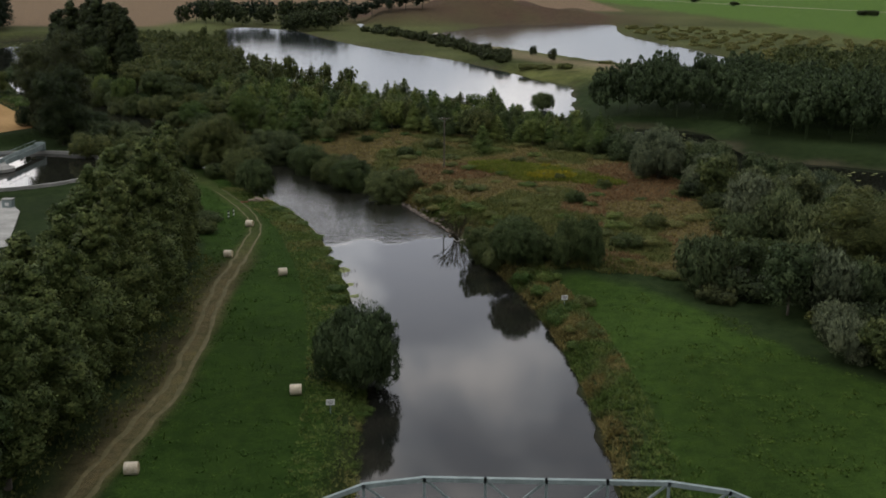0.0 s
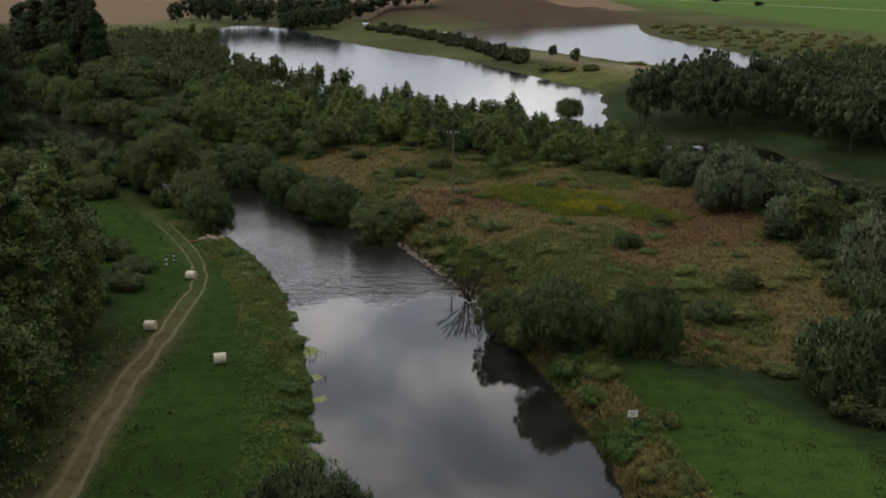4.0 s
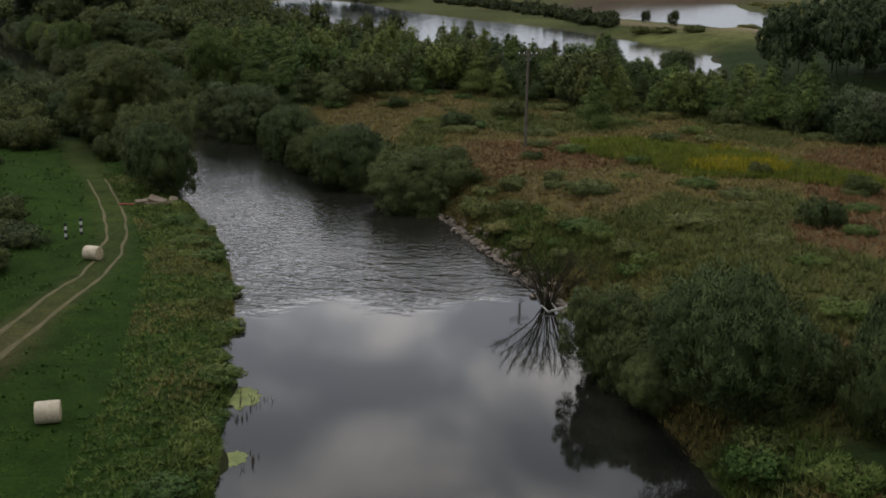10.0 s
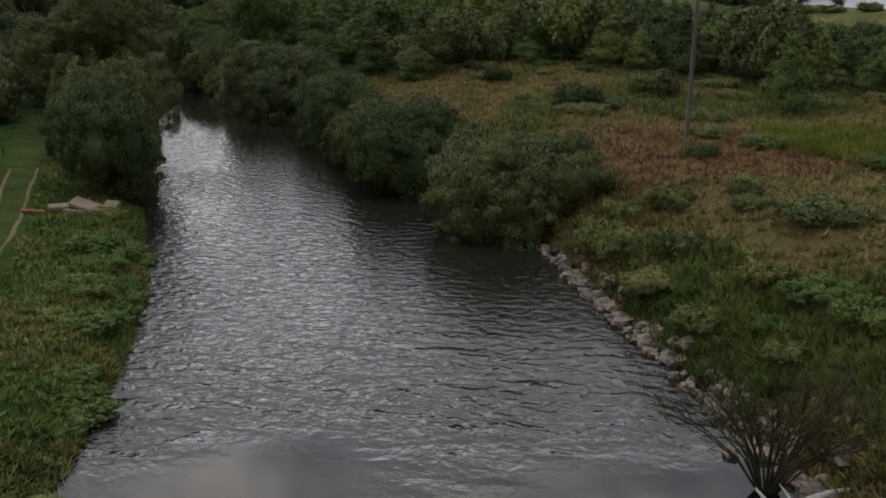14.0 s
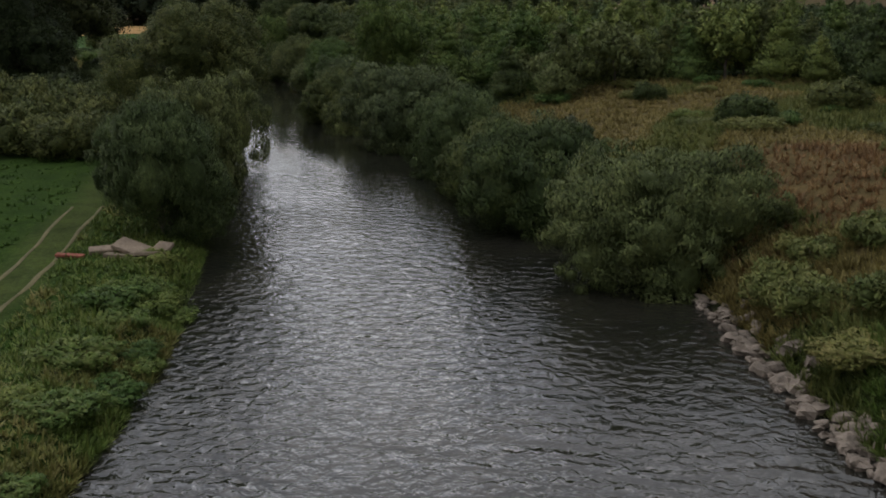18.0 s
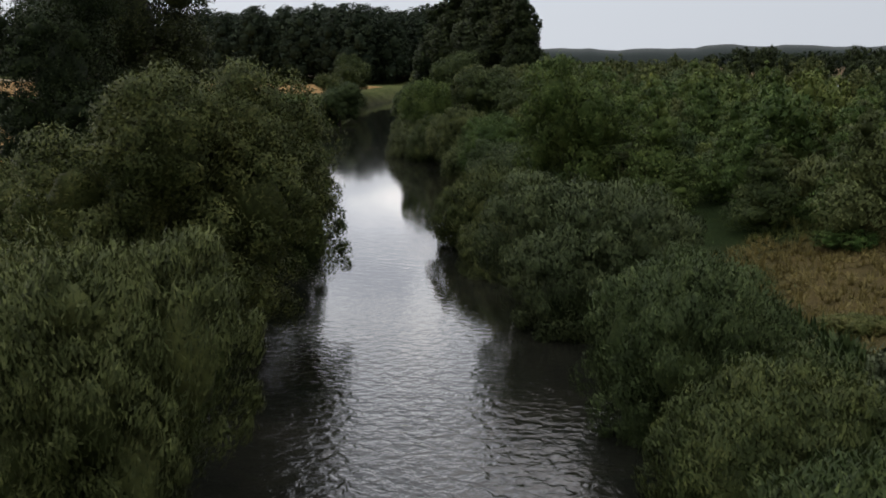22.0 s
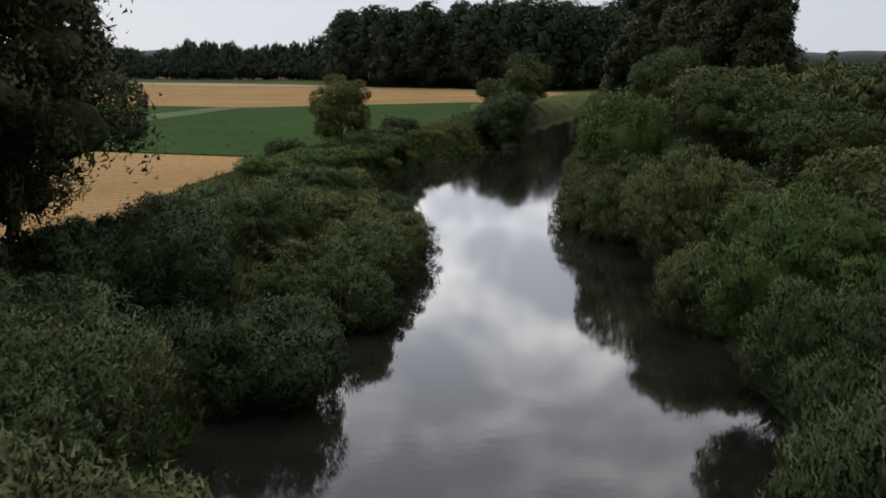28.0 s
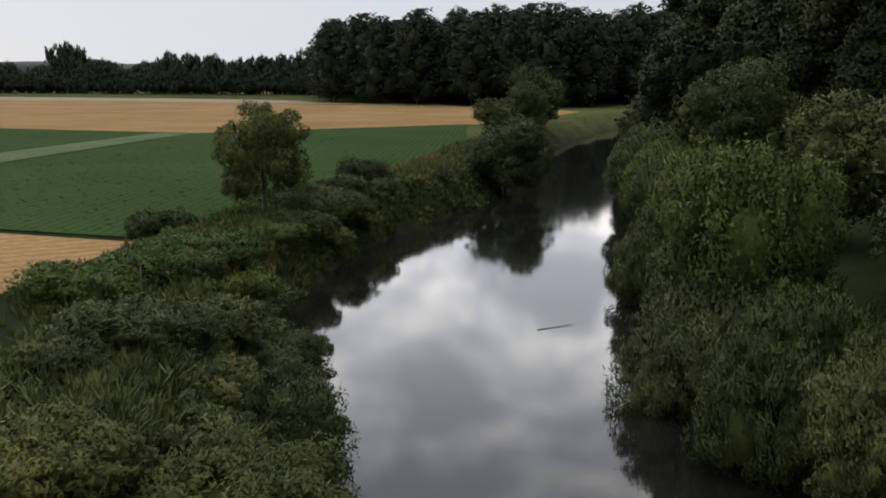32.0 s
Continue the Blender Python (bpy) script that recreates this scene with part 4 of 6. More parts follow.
for x, y, r, h, s in ((-70, 240, 4.5, 5.0, 1), (-78, 250, 5, 5.5, 0), (-64, 232, 4.5, 4.0, 2), (-73, 232, 5, 4.5, 0), (-84, 246, 5.5, 5.5, 1), (-50, 224.5, 3.0, 3.6, 0), (-57, 236, 3.4, 4.2, 1), (-62, 243, 3.6, 4.4, 2)):
    plant("low_scrub", x, y, r, h, M_ALDER, "bramble-covered dark shrub at the meadow's edge", "shrub", "brambles by the meadow", seed=s)
for x, y, r, h, s in ((-105, 276, 4.6, 7.4, 0), (-99.5, 270.5, 4.6, 6.8, 1), (-110, 279, 4.2, 6.0, 2), (-94, 263, 5, 5.5, 1), (-88, 258, 4.5, 5, 2), (-97, 268, 4.5, 5, 2)):
    plant("low_scrub", x, y, r, h, M_OAK, "dark undergrowth below the old tree", "shrub", "undergrowth", seed=s, detail=0.4)
for x, y, r, h, s in ((-43.5, 185, 2.8, 2.0, 0), (-42, 177, 2.8, 2.2, 1), (-46, 171, 3.6, 3.6, 2), (-49, 192, 3.8, 3.0, 1), (-57, 201, 4.0, 3.2, 0), (-60, 210, 4.2, 3.6, 2), (-53, 180, 4.2, 4.4, 0)):
    plant("low_scrub", x, y, r, h, M_ALDER if s else M_DARKWILLOW, "sprawling dark scrub on the meadow's outer edge", "shrub", "scrub by the meadow", seed=s, detail=0.6)
# larger trees
plant("old_tree", -101.5, 274.5, 10.5, 24.5, M_OAK, "large dark old tree with spreading limbs", "tree", seed=1)
plant("old_tree", -96, 262, 8, 19, M_OAK, "dark spreading tree at the meadow's end", "tree", seed=2)
plant("round_tree", -107, 281.5, 5.2, 10, M_OAK, "dark tree at the stubble field's corner", "tree", seed=2)
for x, y, r, h, s in ((-134, 409, 9.0, 29, 0), (-126, 404, 6.5, 27, 1), (-141, 416, 7.5, 29, 2), (-121.5, 399, 6.0, 25, 0), (-155, 422, 7.5, 25, 1), (-129.5, 405, 7.0, 27, 2), (-148, 419, 7.5, 28, 0)):
    plant("tall_poplar", x, y, r, h, M_OAK, "tall dense dark poplar over the river bend", "tree", "poplars at the river bend", seed=s)
plant("round_tree", -131, 392, 7.0, 12.5, M_WILLOW, "pale round willow below the tall poplars", "tree", seed=0)
plant("round_tree", -91.5, 331.5, 5.6, 9.0, M_ALDER, "yellow-green willow tree beside the river", "tree", seed=1)
plant("round_tree", -54.5, 274, 4.8, 10.2, M_BIRCH, "yellow-green bank tree with airy crown", "tree", seed=2)
plant("round_tree", -102.8, 332, 4.2, 12.0, M_BIRCH, "yellow-green bank tree beside the river", "tree", seed=0)
for x, y, r, h, s in ((-217, 476, 6.0, 11, 0), (-212, 468, 5.2, 12, 1), (-208, 460, 4.8, 9, 2), (-190, 427, 4.2, 6.5, 1)):
    plant("round_tree", x, y, r, h, M_ALDER, "round dark willow on the field bank at the bend", "tree", "trees at the bend", seed=s, detail=0.3)
plant("round_tree", -160, 390, 5.8, 8.8, M_WILLOW, "round grey willow closing the grassy bank", "tree", seed=1)
plant("round_tree", -145.5, 342, 3.8, 7.4, M_POPLAR, "dark field tree at the beet field's corner", "tree", seed=2)
plant("low_scrub", -155, 362, 2.6, 3.0, M_OAK, "small dark bush beside the beet field", "shrub", seed=0)
for x, y, r, h, s in ((-90, 338, 5.0, 7.5, 0), (-106, 357, 6, 9, 1), (-70, 318, 4.5, 6, 2), (-98, 372, 6, 8.5, 0), (-71, 306, 4.2, 5.5, 1), (-66, 298, 4.0, 5.0, 2), (-76, 313, 4.0, 6.0, 0), (-82, 322, 4.4, 6.4, 2), (-86, 329, 4.4, 6.0, 1), (-58, 288, 4.0, 6.0, 0), (-97, 343, 4.6, 7.0, 2), (-86.5, 319, 3.6, 4.2, 0), (-80, 310.5, 3.2, 3.8, 1)):
    plant("round_tree", x, y, r, h, M_ALDER, "dark green tree in the wood behind the bank", "tree", "trees behind the bank", seed=s, detail=0.5)
# unbroken willows at the water from the bushes up to the bend
rng = np.random.RandomState(3)
last = None
for x, y in BANK_R:
    if y < 348 or y > 420:
        continue
    if last is None or math.hypot(x - last[0], y - last[1]) > 5.8:
        last = (x, y)
        plant("willow_bush", x + 1.3, y + 1.0, 3.0 + 1.5 * rng.rand(), 3.6 + 4.0 * rng.rand(), (M_WILLOW, M_ALDER, M_BIRCH, M_SILVER, M_DARKWILLOW)[rng.randint(5)], "bank willow trailing its twigs into the water", "shrub", "bank willows", seed=int(rng.randint(3)), detail=0.5)
plant("willow_bush", 23.5, 326, 3.8, 4.8, M_WILLOW, "lone willow shrub on the lake's shore", "shrub", z=3.0, seed=1)
plant("willow_bush", 38.5, 209, 5.4, 10, M_SILVER, "tall silver-grey willow at the heath's edge", "shrub", "silver willows", seed=2)
plant("willow_bush", 36.5, 230, 3.6, 5.6, M_SILVER, "silver-grey willow by the pond", "shrub", "silver willows", seed=0)
plant("young_poplar", 5, 237, 2.4, 7.0, M_BIRCH, "young light-green poplar on the heath", "tree", seed=1)

# poplar row on the left meadow's edge
rng = np.random.RandomState(5)
row = [(-36.5, 84, 20), (-37, 92, 19), (-37, 101, 21), (-37.5, 110, 20), (-37.5, 119, 22), (-38, 128, 21), (-38.5, 137, 23), (-39.5, 146, 22), (-41, 154, 22.5), (-44, 161, 21.5),
       (-44, 88, 19), (-44.5, 99, 17.5), (-45, 112, 16.5), (-45.5, 124, 17.5), (-46, 136, 19.5), (-47, 147, 20), (-49, 157, 19), (-53, 95, 17), (-53, 116, 13), (-43, 76, 20), (-36, 75, 20)]
for i, (x, y, h) in enumerate(row):
    plant("tall_poplar", x, y, 4.9 + 0.9 * rng.rand(), h, M_POPLAR, "tall dense poplar in a row beside the mown meadow", "tree", "poplar row", seed=i % 3, detail=1.8 if x > -42 else 0.9)


def scatter(poly, gap, seed, tries=6000):
    """Loose spots inside a polygon, at least a gap apart."""
    rg = np.random.RandomState(seed)
    xs, ys = [p[0] for p in poly], [p[1] for p in poly]
    out = []
    cand_x, cand_y = rg.uniform(min(xs), max(xs), tries), rg.uniform(min(ys), max(ys), tries)
    ok = inside(cand_x, cand_y, poly)
    for x, y in zip(cand_x[ok], cand_y[ok]):
        if all((x - a) ** 2 + (y - b) ** 2 > gap * gap for a, b in out):
            out.append((x, y))
    return out


def dry(points):
    """Those spots that do not stand in the pond."""
    return [p for p in points if signed(np.array([p[0]]), np.array([p[1]]), POND)[0] > 1.0]


YOUNG = [(-58, 284), (-46, 270), (-34, 262), (-15, 268), (-4, 258), (8, 250), (20, 246), (30, 236), (36, 250), (30, 268), (22, 284), (10, 304), (-12, 324), (-34, 345), (-58, 368), (-76, 350), (-70, 310)]
spots = sorted(dry(scatter(YOUNG, 3.3, 11)), key=lambda p: p[1] + 0.5 * p[0])[:250]
for i, (x, y) in enumerate(spots):
    q, u = (i * 37 % 100) / 100, (i * 53 % 97) / 97
    q = q * (0.2 if x > 10 and y > 252 else 1.0)
    leaf = (M_BIRCH, M_ALDER, M_WILLOW, M_BIRCH, M_BIRCH)[i % 5]
    if u < 0.74:
        plant("young_poplar", x, y, 1.9 + 1.5 * q, 3.6 + 5.6 * q, leaf, "young slender tree in the thicket before the lake", "tree", "young wood", seed=i % 4, detail=1.0)
    elif u < 0.9:
        plant("round_tree", x, y, 2.2 + 1.6 * q, 4.0 + 3.6 * q, leaf, "young round-crowned tree in the thicket", "tree", "young wood", seed=i % 3, detail=0.1)
    else:
        plant("willow_bush", x, y, 2.0 + 1.3 * q, 2.6 + 2.2 * q, M_WILLOW, "low willow bush in the thicket", "shrub", "young wood", seed=i % 3, detail=0.1)


def wood(name, spots, kinds, label, seed, leaf):
    """A whole far wood as one mesh: low-detail crowns and trunks."""
    rg = np.random.RandomState(seed)
    protos = []
    for kind, detail in kinds:
        for j in range(2):
            R, Hh, crown, tr = tree_kind(kind, 300 + seed * 3 + j, detail, True)
            bare = tr[0] * np.array((1, 1, 0)) + np.array((0, 0, 0.01))
            protos.append((R, Hh, join([crown[:2], tr]), np.vstack([crown[2], bare / np.linalg.norm(bare, axis=1)[:, None]])))
    pieces, normals = [], []
    for x, y, r, h in spots:
        R, Hh, (v, f), nv = protos[rg.randint(len(protos))]
        a = rg.rand() * 6.283
        c, s = math.cos(a), math.sin(a)
        w = np.stack([(v[:, 0] * c - v[:, 1] * s) * r / R + x, (v[:, 0] * s + v[:, 1] * c) * r / R + y, v[:, 2] * h / Hh], 1)
        w[:, 2] += on_ground(x, y) - 0.1
        pieces.append((w, f))
        normals.append(np.stack([nv[:, 0] * c - nv[:, 1] * s, nv[:, 0] * s + nv[:, 1] * c, nv[:, 2]], 1))
    return tagged(new(name, mesh_np(name, *join(pieces), leaf, True, np.vstack(normals))), label, "wood", kind="stuff")


def spots_in(poly, gap, seed, r, h, vary=0.3):
    rg = np.random.RandomState(seed + 50)
    return [(x, y, r * (1 - vary / 2 + vary * rg.rand()), h * (1 - vary / 2 + vary * rg.rand())) for x, y in scatter(poly, gap, seed)]


wood("thicket", spots_in([(-76, 350), (-58, 368), (-34, 345), (-40, 365), (-62, 392), (-84, 430), (-108, 500), (-128, 580), (-150, 560), (-150, 480), (-128, 430), (-112, 385), (-90, 345)], 6.2, 21, 3.3, 7.5, 0.6),
     [("young_poplar", 0.3), ("round_tree", 0.05)], "mixed young wood along the lake", 1, M_ALDER)
wood("dark_wood", spots_in([(35, 299), (50, 299), (68, 294), (72, 268), (86, 254), (106, 252), (118, 300), (100, 345), (66, 340), (44, 318)], 5.6, 22, 4.4, 12.5, 0.35),
     [("round_tree", 0.12)], "dense dark willow wood between pond and lakes", 2, M_DARKWILLOW)
# shrub belt between heath, pond and meadow
BELT = [(46, 178), (40, 196), (46, 205), (34, 222), (28, 238), (40, 246), (52, 232), (62, 218), (82, 200), (100, 180), (92, 110), (62, 92), (50, 104), (43, 122), (38, 134), (30, 139), (42, 158)]
for i, (x, y) in enumerate(sorted(dry(scatter(BELT, 4.4, 23)), key=lambda p: p[0])[:120]):
    q, u = (i * 29 % 100) / 100, (i * 61 % 89) / 89
    q = q * (0.25 if y > 196 and x < 84 else 1.0)
    if u < 0.45:
        plant("willow_bush", x, y, 2.6 + 2.0 * q, 4.0 + 4.5 * q, (M_DARKWILLOW, M_SILVER, M_DARKWILLOW)[i % 3], "grey-green willow in the shrub belt by the pond", "shrub", "shrub belt", seed=i % 3, detail=0.14)
    elif u < 0.72:
        plant("round_tree", x, y, 2.6 + 1.8 * q, 4.5 + 4.5 * q, (M_ALDER, M_DARKWILLOW, M_DARKWILLOW)[i % 3], "dark round-crowned tree in the shrub belt", "tree", "shrub belt", seed=i % 3, detail=0.14)
    else:
        plant("low_scrub", x, y, 2.8 + 1.6 * q, 2.0 + 1.8 * q, (M_OAK, M_ALDER)[i % 2], "sprawling dark bramble thicket", "shrub", "shrub belt", seed=i % 3, detail=0.2)
plant("old_tree", 56, 143, 8.5, 14, M_ALDER, "broad tree with yellow-green crown above the shrub belt", "tree", seed=3)
wood("river_wood", spots_in([(-95, 345), (-108, 365), (-118, 385), (-140, 400), (-175, 445), (-200, 500), (-150, 560), (-128, 470), (-110, 400)], 8.0, 24, 5.0, 7.5, 0.5),
     [("round_tree", 0.08)], "bank wood on the outer side of the bend", 4, M_ALDER)
wood("lake_scrub", spots_in([(128, 455), (130, 520), (116, 600), (101, 680), (104, 750), (135, 760), (180, 690), (225, 610), (200, 510), (155, 445)], 11, 27, 3.6, 2.2, 0.8), [("low_scrub", 0.02)], "low olive scrub beside the far lake", 11, M_HERB)
wood("shore_trees", spots_in([(100, 355), (150, 360), (190, 400), (150, 430), (125, 425), (108, 390)], 6.5, 25, 4.5, 10), [("round_tree", 0.05)], "shore trees beside the far lake", 5, M_ALDER)
wood("spit_bushes", [(18 - 30 * k - 50 * k * k + (j % 3) * 2, 442 + 240 * k, 3.2 + (j % 4), 3.2 + (j * 7 % 5) * 0.8) for j, k in enumerate(np.linspace(0.1, 1, 34))], [("low_scrub", 0.05)], "bushes on the bar between the lakes", 6, M_OAK)
wood("far_shore_trees", [(-190 + 9 * i + (i % 3) * 3, 745 + (i * 13 % 17), 7, 12 + (i * 5 % 6)) for i in range(12)] + [(-110 + 8 * (i % 4), 690 + 12 * (i // 4), 6, 12) for i in range(10)],
     [("round_tree", 0.05)], "trees at the lake's far end", 7, M_OAK)
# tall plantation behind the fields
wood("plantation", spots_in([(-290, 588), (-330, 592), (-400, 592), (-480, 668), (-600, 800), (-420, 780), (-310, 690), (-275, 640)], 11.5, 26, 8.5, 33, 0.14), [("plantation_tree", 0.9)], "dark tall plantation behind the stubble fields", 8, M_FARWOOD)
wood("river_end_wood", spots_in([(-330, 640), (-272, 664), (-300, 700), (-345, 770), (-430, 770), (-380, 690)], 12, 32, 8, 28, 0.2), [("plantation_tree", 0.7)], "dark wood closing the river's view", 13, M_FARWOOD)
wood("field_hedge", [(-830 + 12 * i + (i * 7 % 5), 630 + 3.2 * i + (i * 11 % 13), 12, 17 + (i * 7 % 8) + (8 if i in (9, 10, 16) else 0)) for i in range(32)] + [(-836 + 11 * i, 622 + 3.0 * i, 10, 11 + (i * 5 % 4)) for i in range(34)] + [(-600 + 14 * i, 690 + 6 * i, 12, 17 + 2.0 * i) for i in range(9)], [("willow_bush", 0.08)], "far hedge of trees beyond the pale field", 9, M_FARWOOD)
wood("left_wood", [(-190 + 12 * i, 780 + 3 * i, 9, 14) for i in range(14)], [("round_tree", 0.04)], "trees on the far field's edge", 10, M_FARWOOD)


def ridge(name, az0, az1, dist, top, seed, mat, label):
    """A wooded rise far off: a long strip with a bumpy crest."""
    rg = np.random.RandomState(seed)
    az = np.radians(np.linspace(az0, az1, 260))
    crest = top * (0.62 + 0.25 * value_noise(np.degrees(az), az * 0, 5.0, seed) + 0.13 * value_noise(np.degrees(az), az * 0, 0.6, seed + 1)) + rg.rand(260) * top * 0.05
    rows = []
    for dd, zz in ((0, -4), (20, 0.55), (90, 0.85), (220, 1.0), (700, -0.2)):
        rows.append(np.stack([-np.sin(az) * (dist + dd), np.cos(az) * (dist + dd), crest * zz if zz > 0 else np.full(260, -4.0)], 1))
    v = np.vstack(rows)
    i = np.arange(len(rows) * 260).reshape(len(rows), 260)
    f = np.stack([i[:-1, :-1], i[:-1, 1:], i[1:, 1:], i[1:, :-1]], -1).reshape(-1, 4)
    return tagged(new(name, mesh_np(name, v, f, mat, True)), label, "backdrop", kind="structure")


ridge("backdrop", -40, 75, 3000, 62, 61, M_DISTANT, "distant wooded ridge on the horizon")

# ---- small things ----


def box(bm, cx, cy, cz, sx, sy, sz, m=None):
    r = bmesh.ops.create_cube(bm, size=1.0, matrix=(m or Matrix()) @ Matrix.LocRotScale((cx, cy, cz), None, (sx, sy, sz)))
    return r["verts"]


def straw_bale(x, y, turn):
    """Round bale lying on its side."""
    z = on_ground(x, y)
    ob = thing("straw_bale", "pale net-wrapped round straw bale on the mown meadow", "bale", "bales on the meadow", m=pose(x, y, z - 0.04, 0, 0, turn))
    bm = bmesh.new()
    bmesh.ops.create_cone(bm, cap_ends=False, segments=28, radius1=0.58, radius2=0.58, depth=1.2, matrix=pose(0, 0, 0.56, 0, 90, 0))
    bmesh.ops.subdivide_edges(bm, edges=[e for e in bm.edges if abs(e.verts[0].co.x - e.verts[1].co.x) > 0.5], cuts=6)
    for v in bm.verts:
        k = 1 + 0.03 * noise.noise(v.co * 3) - (0.03 if abs(v.co.x) > 0.55 else 0)
        v.co.y *= k
        v.co.z = 0.56 + (v.co.z - 0.56) * k
        v.co.z = max(v.co.z, 0.02)
    for f in bm.faces:
        f.smooth = True
    part("bale_wrap", (bm, M_STRAW), ob)
    for sx in (-0.58, 0.58):
        bm = bmesh.new()
        bmesh.ops.create_cone(bm, cap_ends=True, segments=24, radius1=0.55, radius2=0.48, depth=0.06, matrix=pose(sx, 0, 0.57, 0, 90 if sx > 0 else -90, 0))
        part("bale_end", (bm, M_STRAWEND), ob, "cut straw end")
    return ob


for x, y, a in ((-27, 87.5, 5), (-15.4, 106, 8), (-24.3, 151, 20), (-34.4, 161.5, -4), (-35.2, 182, -12)):
    straw_bale(x, y, a)


def power_pole(x, y, h):
    z = on_ground(x, y)
    ob = thing("utility_pole", "weathered wooden power pole with crossarm on the heath", "pole", m=pose(x, y, z - 0.3, 0, 0, 20))
    part("post", mesh_np("post", *tube([(0, 0, 0), (0, 0, h * 0.5), (0, 0, h + 0.3)], [0.16, 0.14, 0.11], 12), M_POLE, True), ob)
    bm = bmesh.new()
    box(bm, 0, 0.12, h - 0.25, 2.2, 0.12, 0.14)
    arm = part("crossarm", (bm, M_POLE), ob)
    for i in (-0.95, -0.4, 0.4, 0.95):
        bm = bmesh.new()
        bmesh.ops.create_cone(bm, cap_ends=True, segments=10, radius1=0.05, radius2=0.035, depth=0.2, matrix=pose(i, 0.12, h - 0.08))
        part("insulator", (bm, M_WHITE), arm, "pale ceramic insulator")
    for s in (-1, 1):
        part("brace", mesh_np("brace", *tube([(s * 0.7, 0.1, h - 0.3), (0, 0.1, h - 0.95)], [0.025, 0.025], 6), M_STEEL), ob)


power_pole(-2.9, 219, 10.6)


def truss_bridge(y, z_deck, x0, x1, height_t, width):
    ob = thing("truss_bridge", "grey-green steel truss bridge over the river", "bridge", m=pose(0, y, 0))
    bm = bmesh.new()
    box(bm, (x0 + x1) / 2, -width / 2, z_deck - 0.3, x1 - x0 + 30, width, 0.5)
    part("deck", (bm, M_DECK), ob, "dark asphalt deck")
    n = 8
    bay = (x1 - x0) / n
    for side in (0.0, -width):
        tops = []
        for i in range(n + 1):
            k = height_t * (1 if 2 <= i <= n - 2 else (0.84 if i in (1, n - 1) else 0.36))
            tops.append((x0 + bay * i, side, z_deck + k))

        def bar(name, a, b, w):
            a, b = Vector(a), Vector(b)
            bm2 = bmesh.new()
            box(bm2, 0, 0, 0, w, w, (b - a).length + w * 0.6, Matrix.Translation((a + b) / 2) @ (b - a).to_track_quat("Z", "Y").to_matrix().to_4x4())
            part(name, (bm2, M_STEEL), ob)
        for a, b in zip(tops, tops[1:]):
            bar("top_chord", a, b, 0.34)
        bar("bottom_chord", (x0, side, z_deck), (x1, side, z_deck), 0.36)
        for i in range(1, n):
            bar("vertical", (tops[i][0], side, z_deck), tops[i], 0.2)
            j = i + 1 if i < n / 2 else i - 1
            bar("diagonal", tops[i], (tops[j][0], side, z_deck), 0.16)
        for xa, xb in ((x0 - 15, x0), (x1, x1 + 15)):
            bar("handrail", (xa, side, z_deck + 1.1), (xb, side, z_deck + 1.1), 0.12)
            for i in range(6):
                bar("rail_post", (xa + 3 * i, side, z_deck), (xa + 3 * i, side, z_deck + 1.1), 0.1)
    for xa in (x0 - 1.5, x1 + 1.5):
        bm = bmesh.new()
        box(bm, xa, -width / 2, z_deck / 2 - 1.1, 2.5, width + 1.5, z_deck + 1.1)
        part("abutment", (bm, M_CONCRETE), ob, "concrete abutment")


truss_bridge(72.8, 4.2, -9.5, 26.0, 3.9, 6.0)

# ---- low growth ----


def tufts(name, x, y, blades, h, w, mat, label, category, seed, lean=0.5, z=None, vary=0.6):
    """Grass or herb tufts as one mesh: blades that spread from their roots."""
    rg = np.random.RandomState(seed)
    n = len(x)
    hz = ground_z(x, y) if z is None else np.full(n, z)
    size = (1 - vary / 2 + vary * rg.rand(n))
    p = np.stack([x, y, hz - 0.03], 1).repeat(blades, 0)
    size = size.repeat(blades)[:, None]
    m = n * blades
    a = rg.rand(m) * 2 * math.pi
    out = np.stack([np.cos(a), np.sin(a), np.zeros(m)], 1)
    side = np.stack([-np.sin(a), np.cos(a), np.zeros(m)], 1)
    hh = (h * (0.6 + 0.6 * rg.rand(m)))[:, None] * size
    ww = (1.35 * w * (0.7 + 0.6 * rg.rand(m)))[:, None] * size
    root = p + out * ww * rg.rand(m, 1)
    fall = lean * 2.2 * rg.rand(m, 1)
    tip = root + (np.array((0, 0, 1.0)) + out * fall) * hh / np.sqrt(1 + fall * fall)
    v = np.stack([root + side * ww * 0.5, root - side * ww * 0.5, tip], 1).reshape(-1, 3)
    return tagged(new(name, mesh_np(name, v, np.arange(m * 3).reshape(-1, 3), mat)), label, category, kind="stuff")


def along(line, count, lo, hi, seed, side=1, y0=0, y1=1e9, power=1.3):
    """Spots beside a bank line, lo to hi metres landwards."""
    rg = np.random.RandomState(seed)
    pts = [p for p in line if y0 - 12 <= p[1] <= y1 + 12]
    seg = rg.randint(0, len(pts) - 1, count)
    a, b = np.array(pts)[seg], np.array(pts)[seg + 1]
    k = rg.rand(count, 1)
    d = (b - a) / (np.linalg.norm(b - a, axis=1)[:, None] + 1e-9)
    nrm = np.stack([-d[:, 1], d[:, 0]], 1) * side
    q = a + (b - a) * k + nrm * (lo + (hi - lo) * rg.rand(count, 1) ** power)
    ok = (q[:, 1] > y0) & (q[:, 1] < y1)
    return q[ok, 0], q[ok, 1]


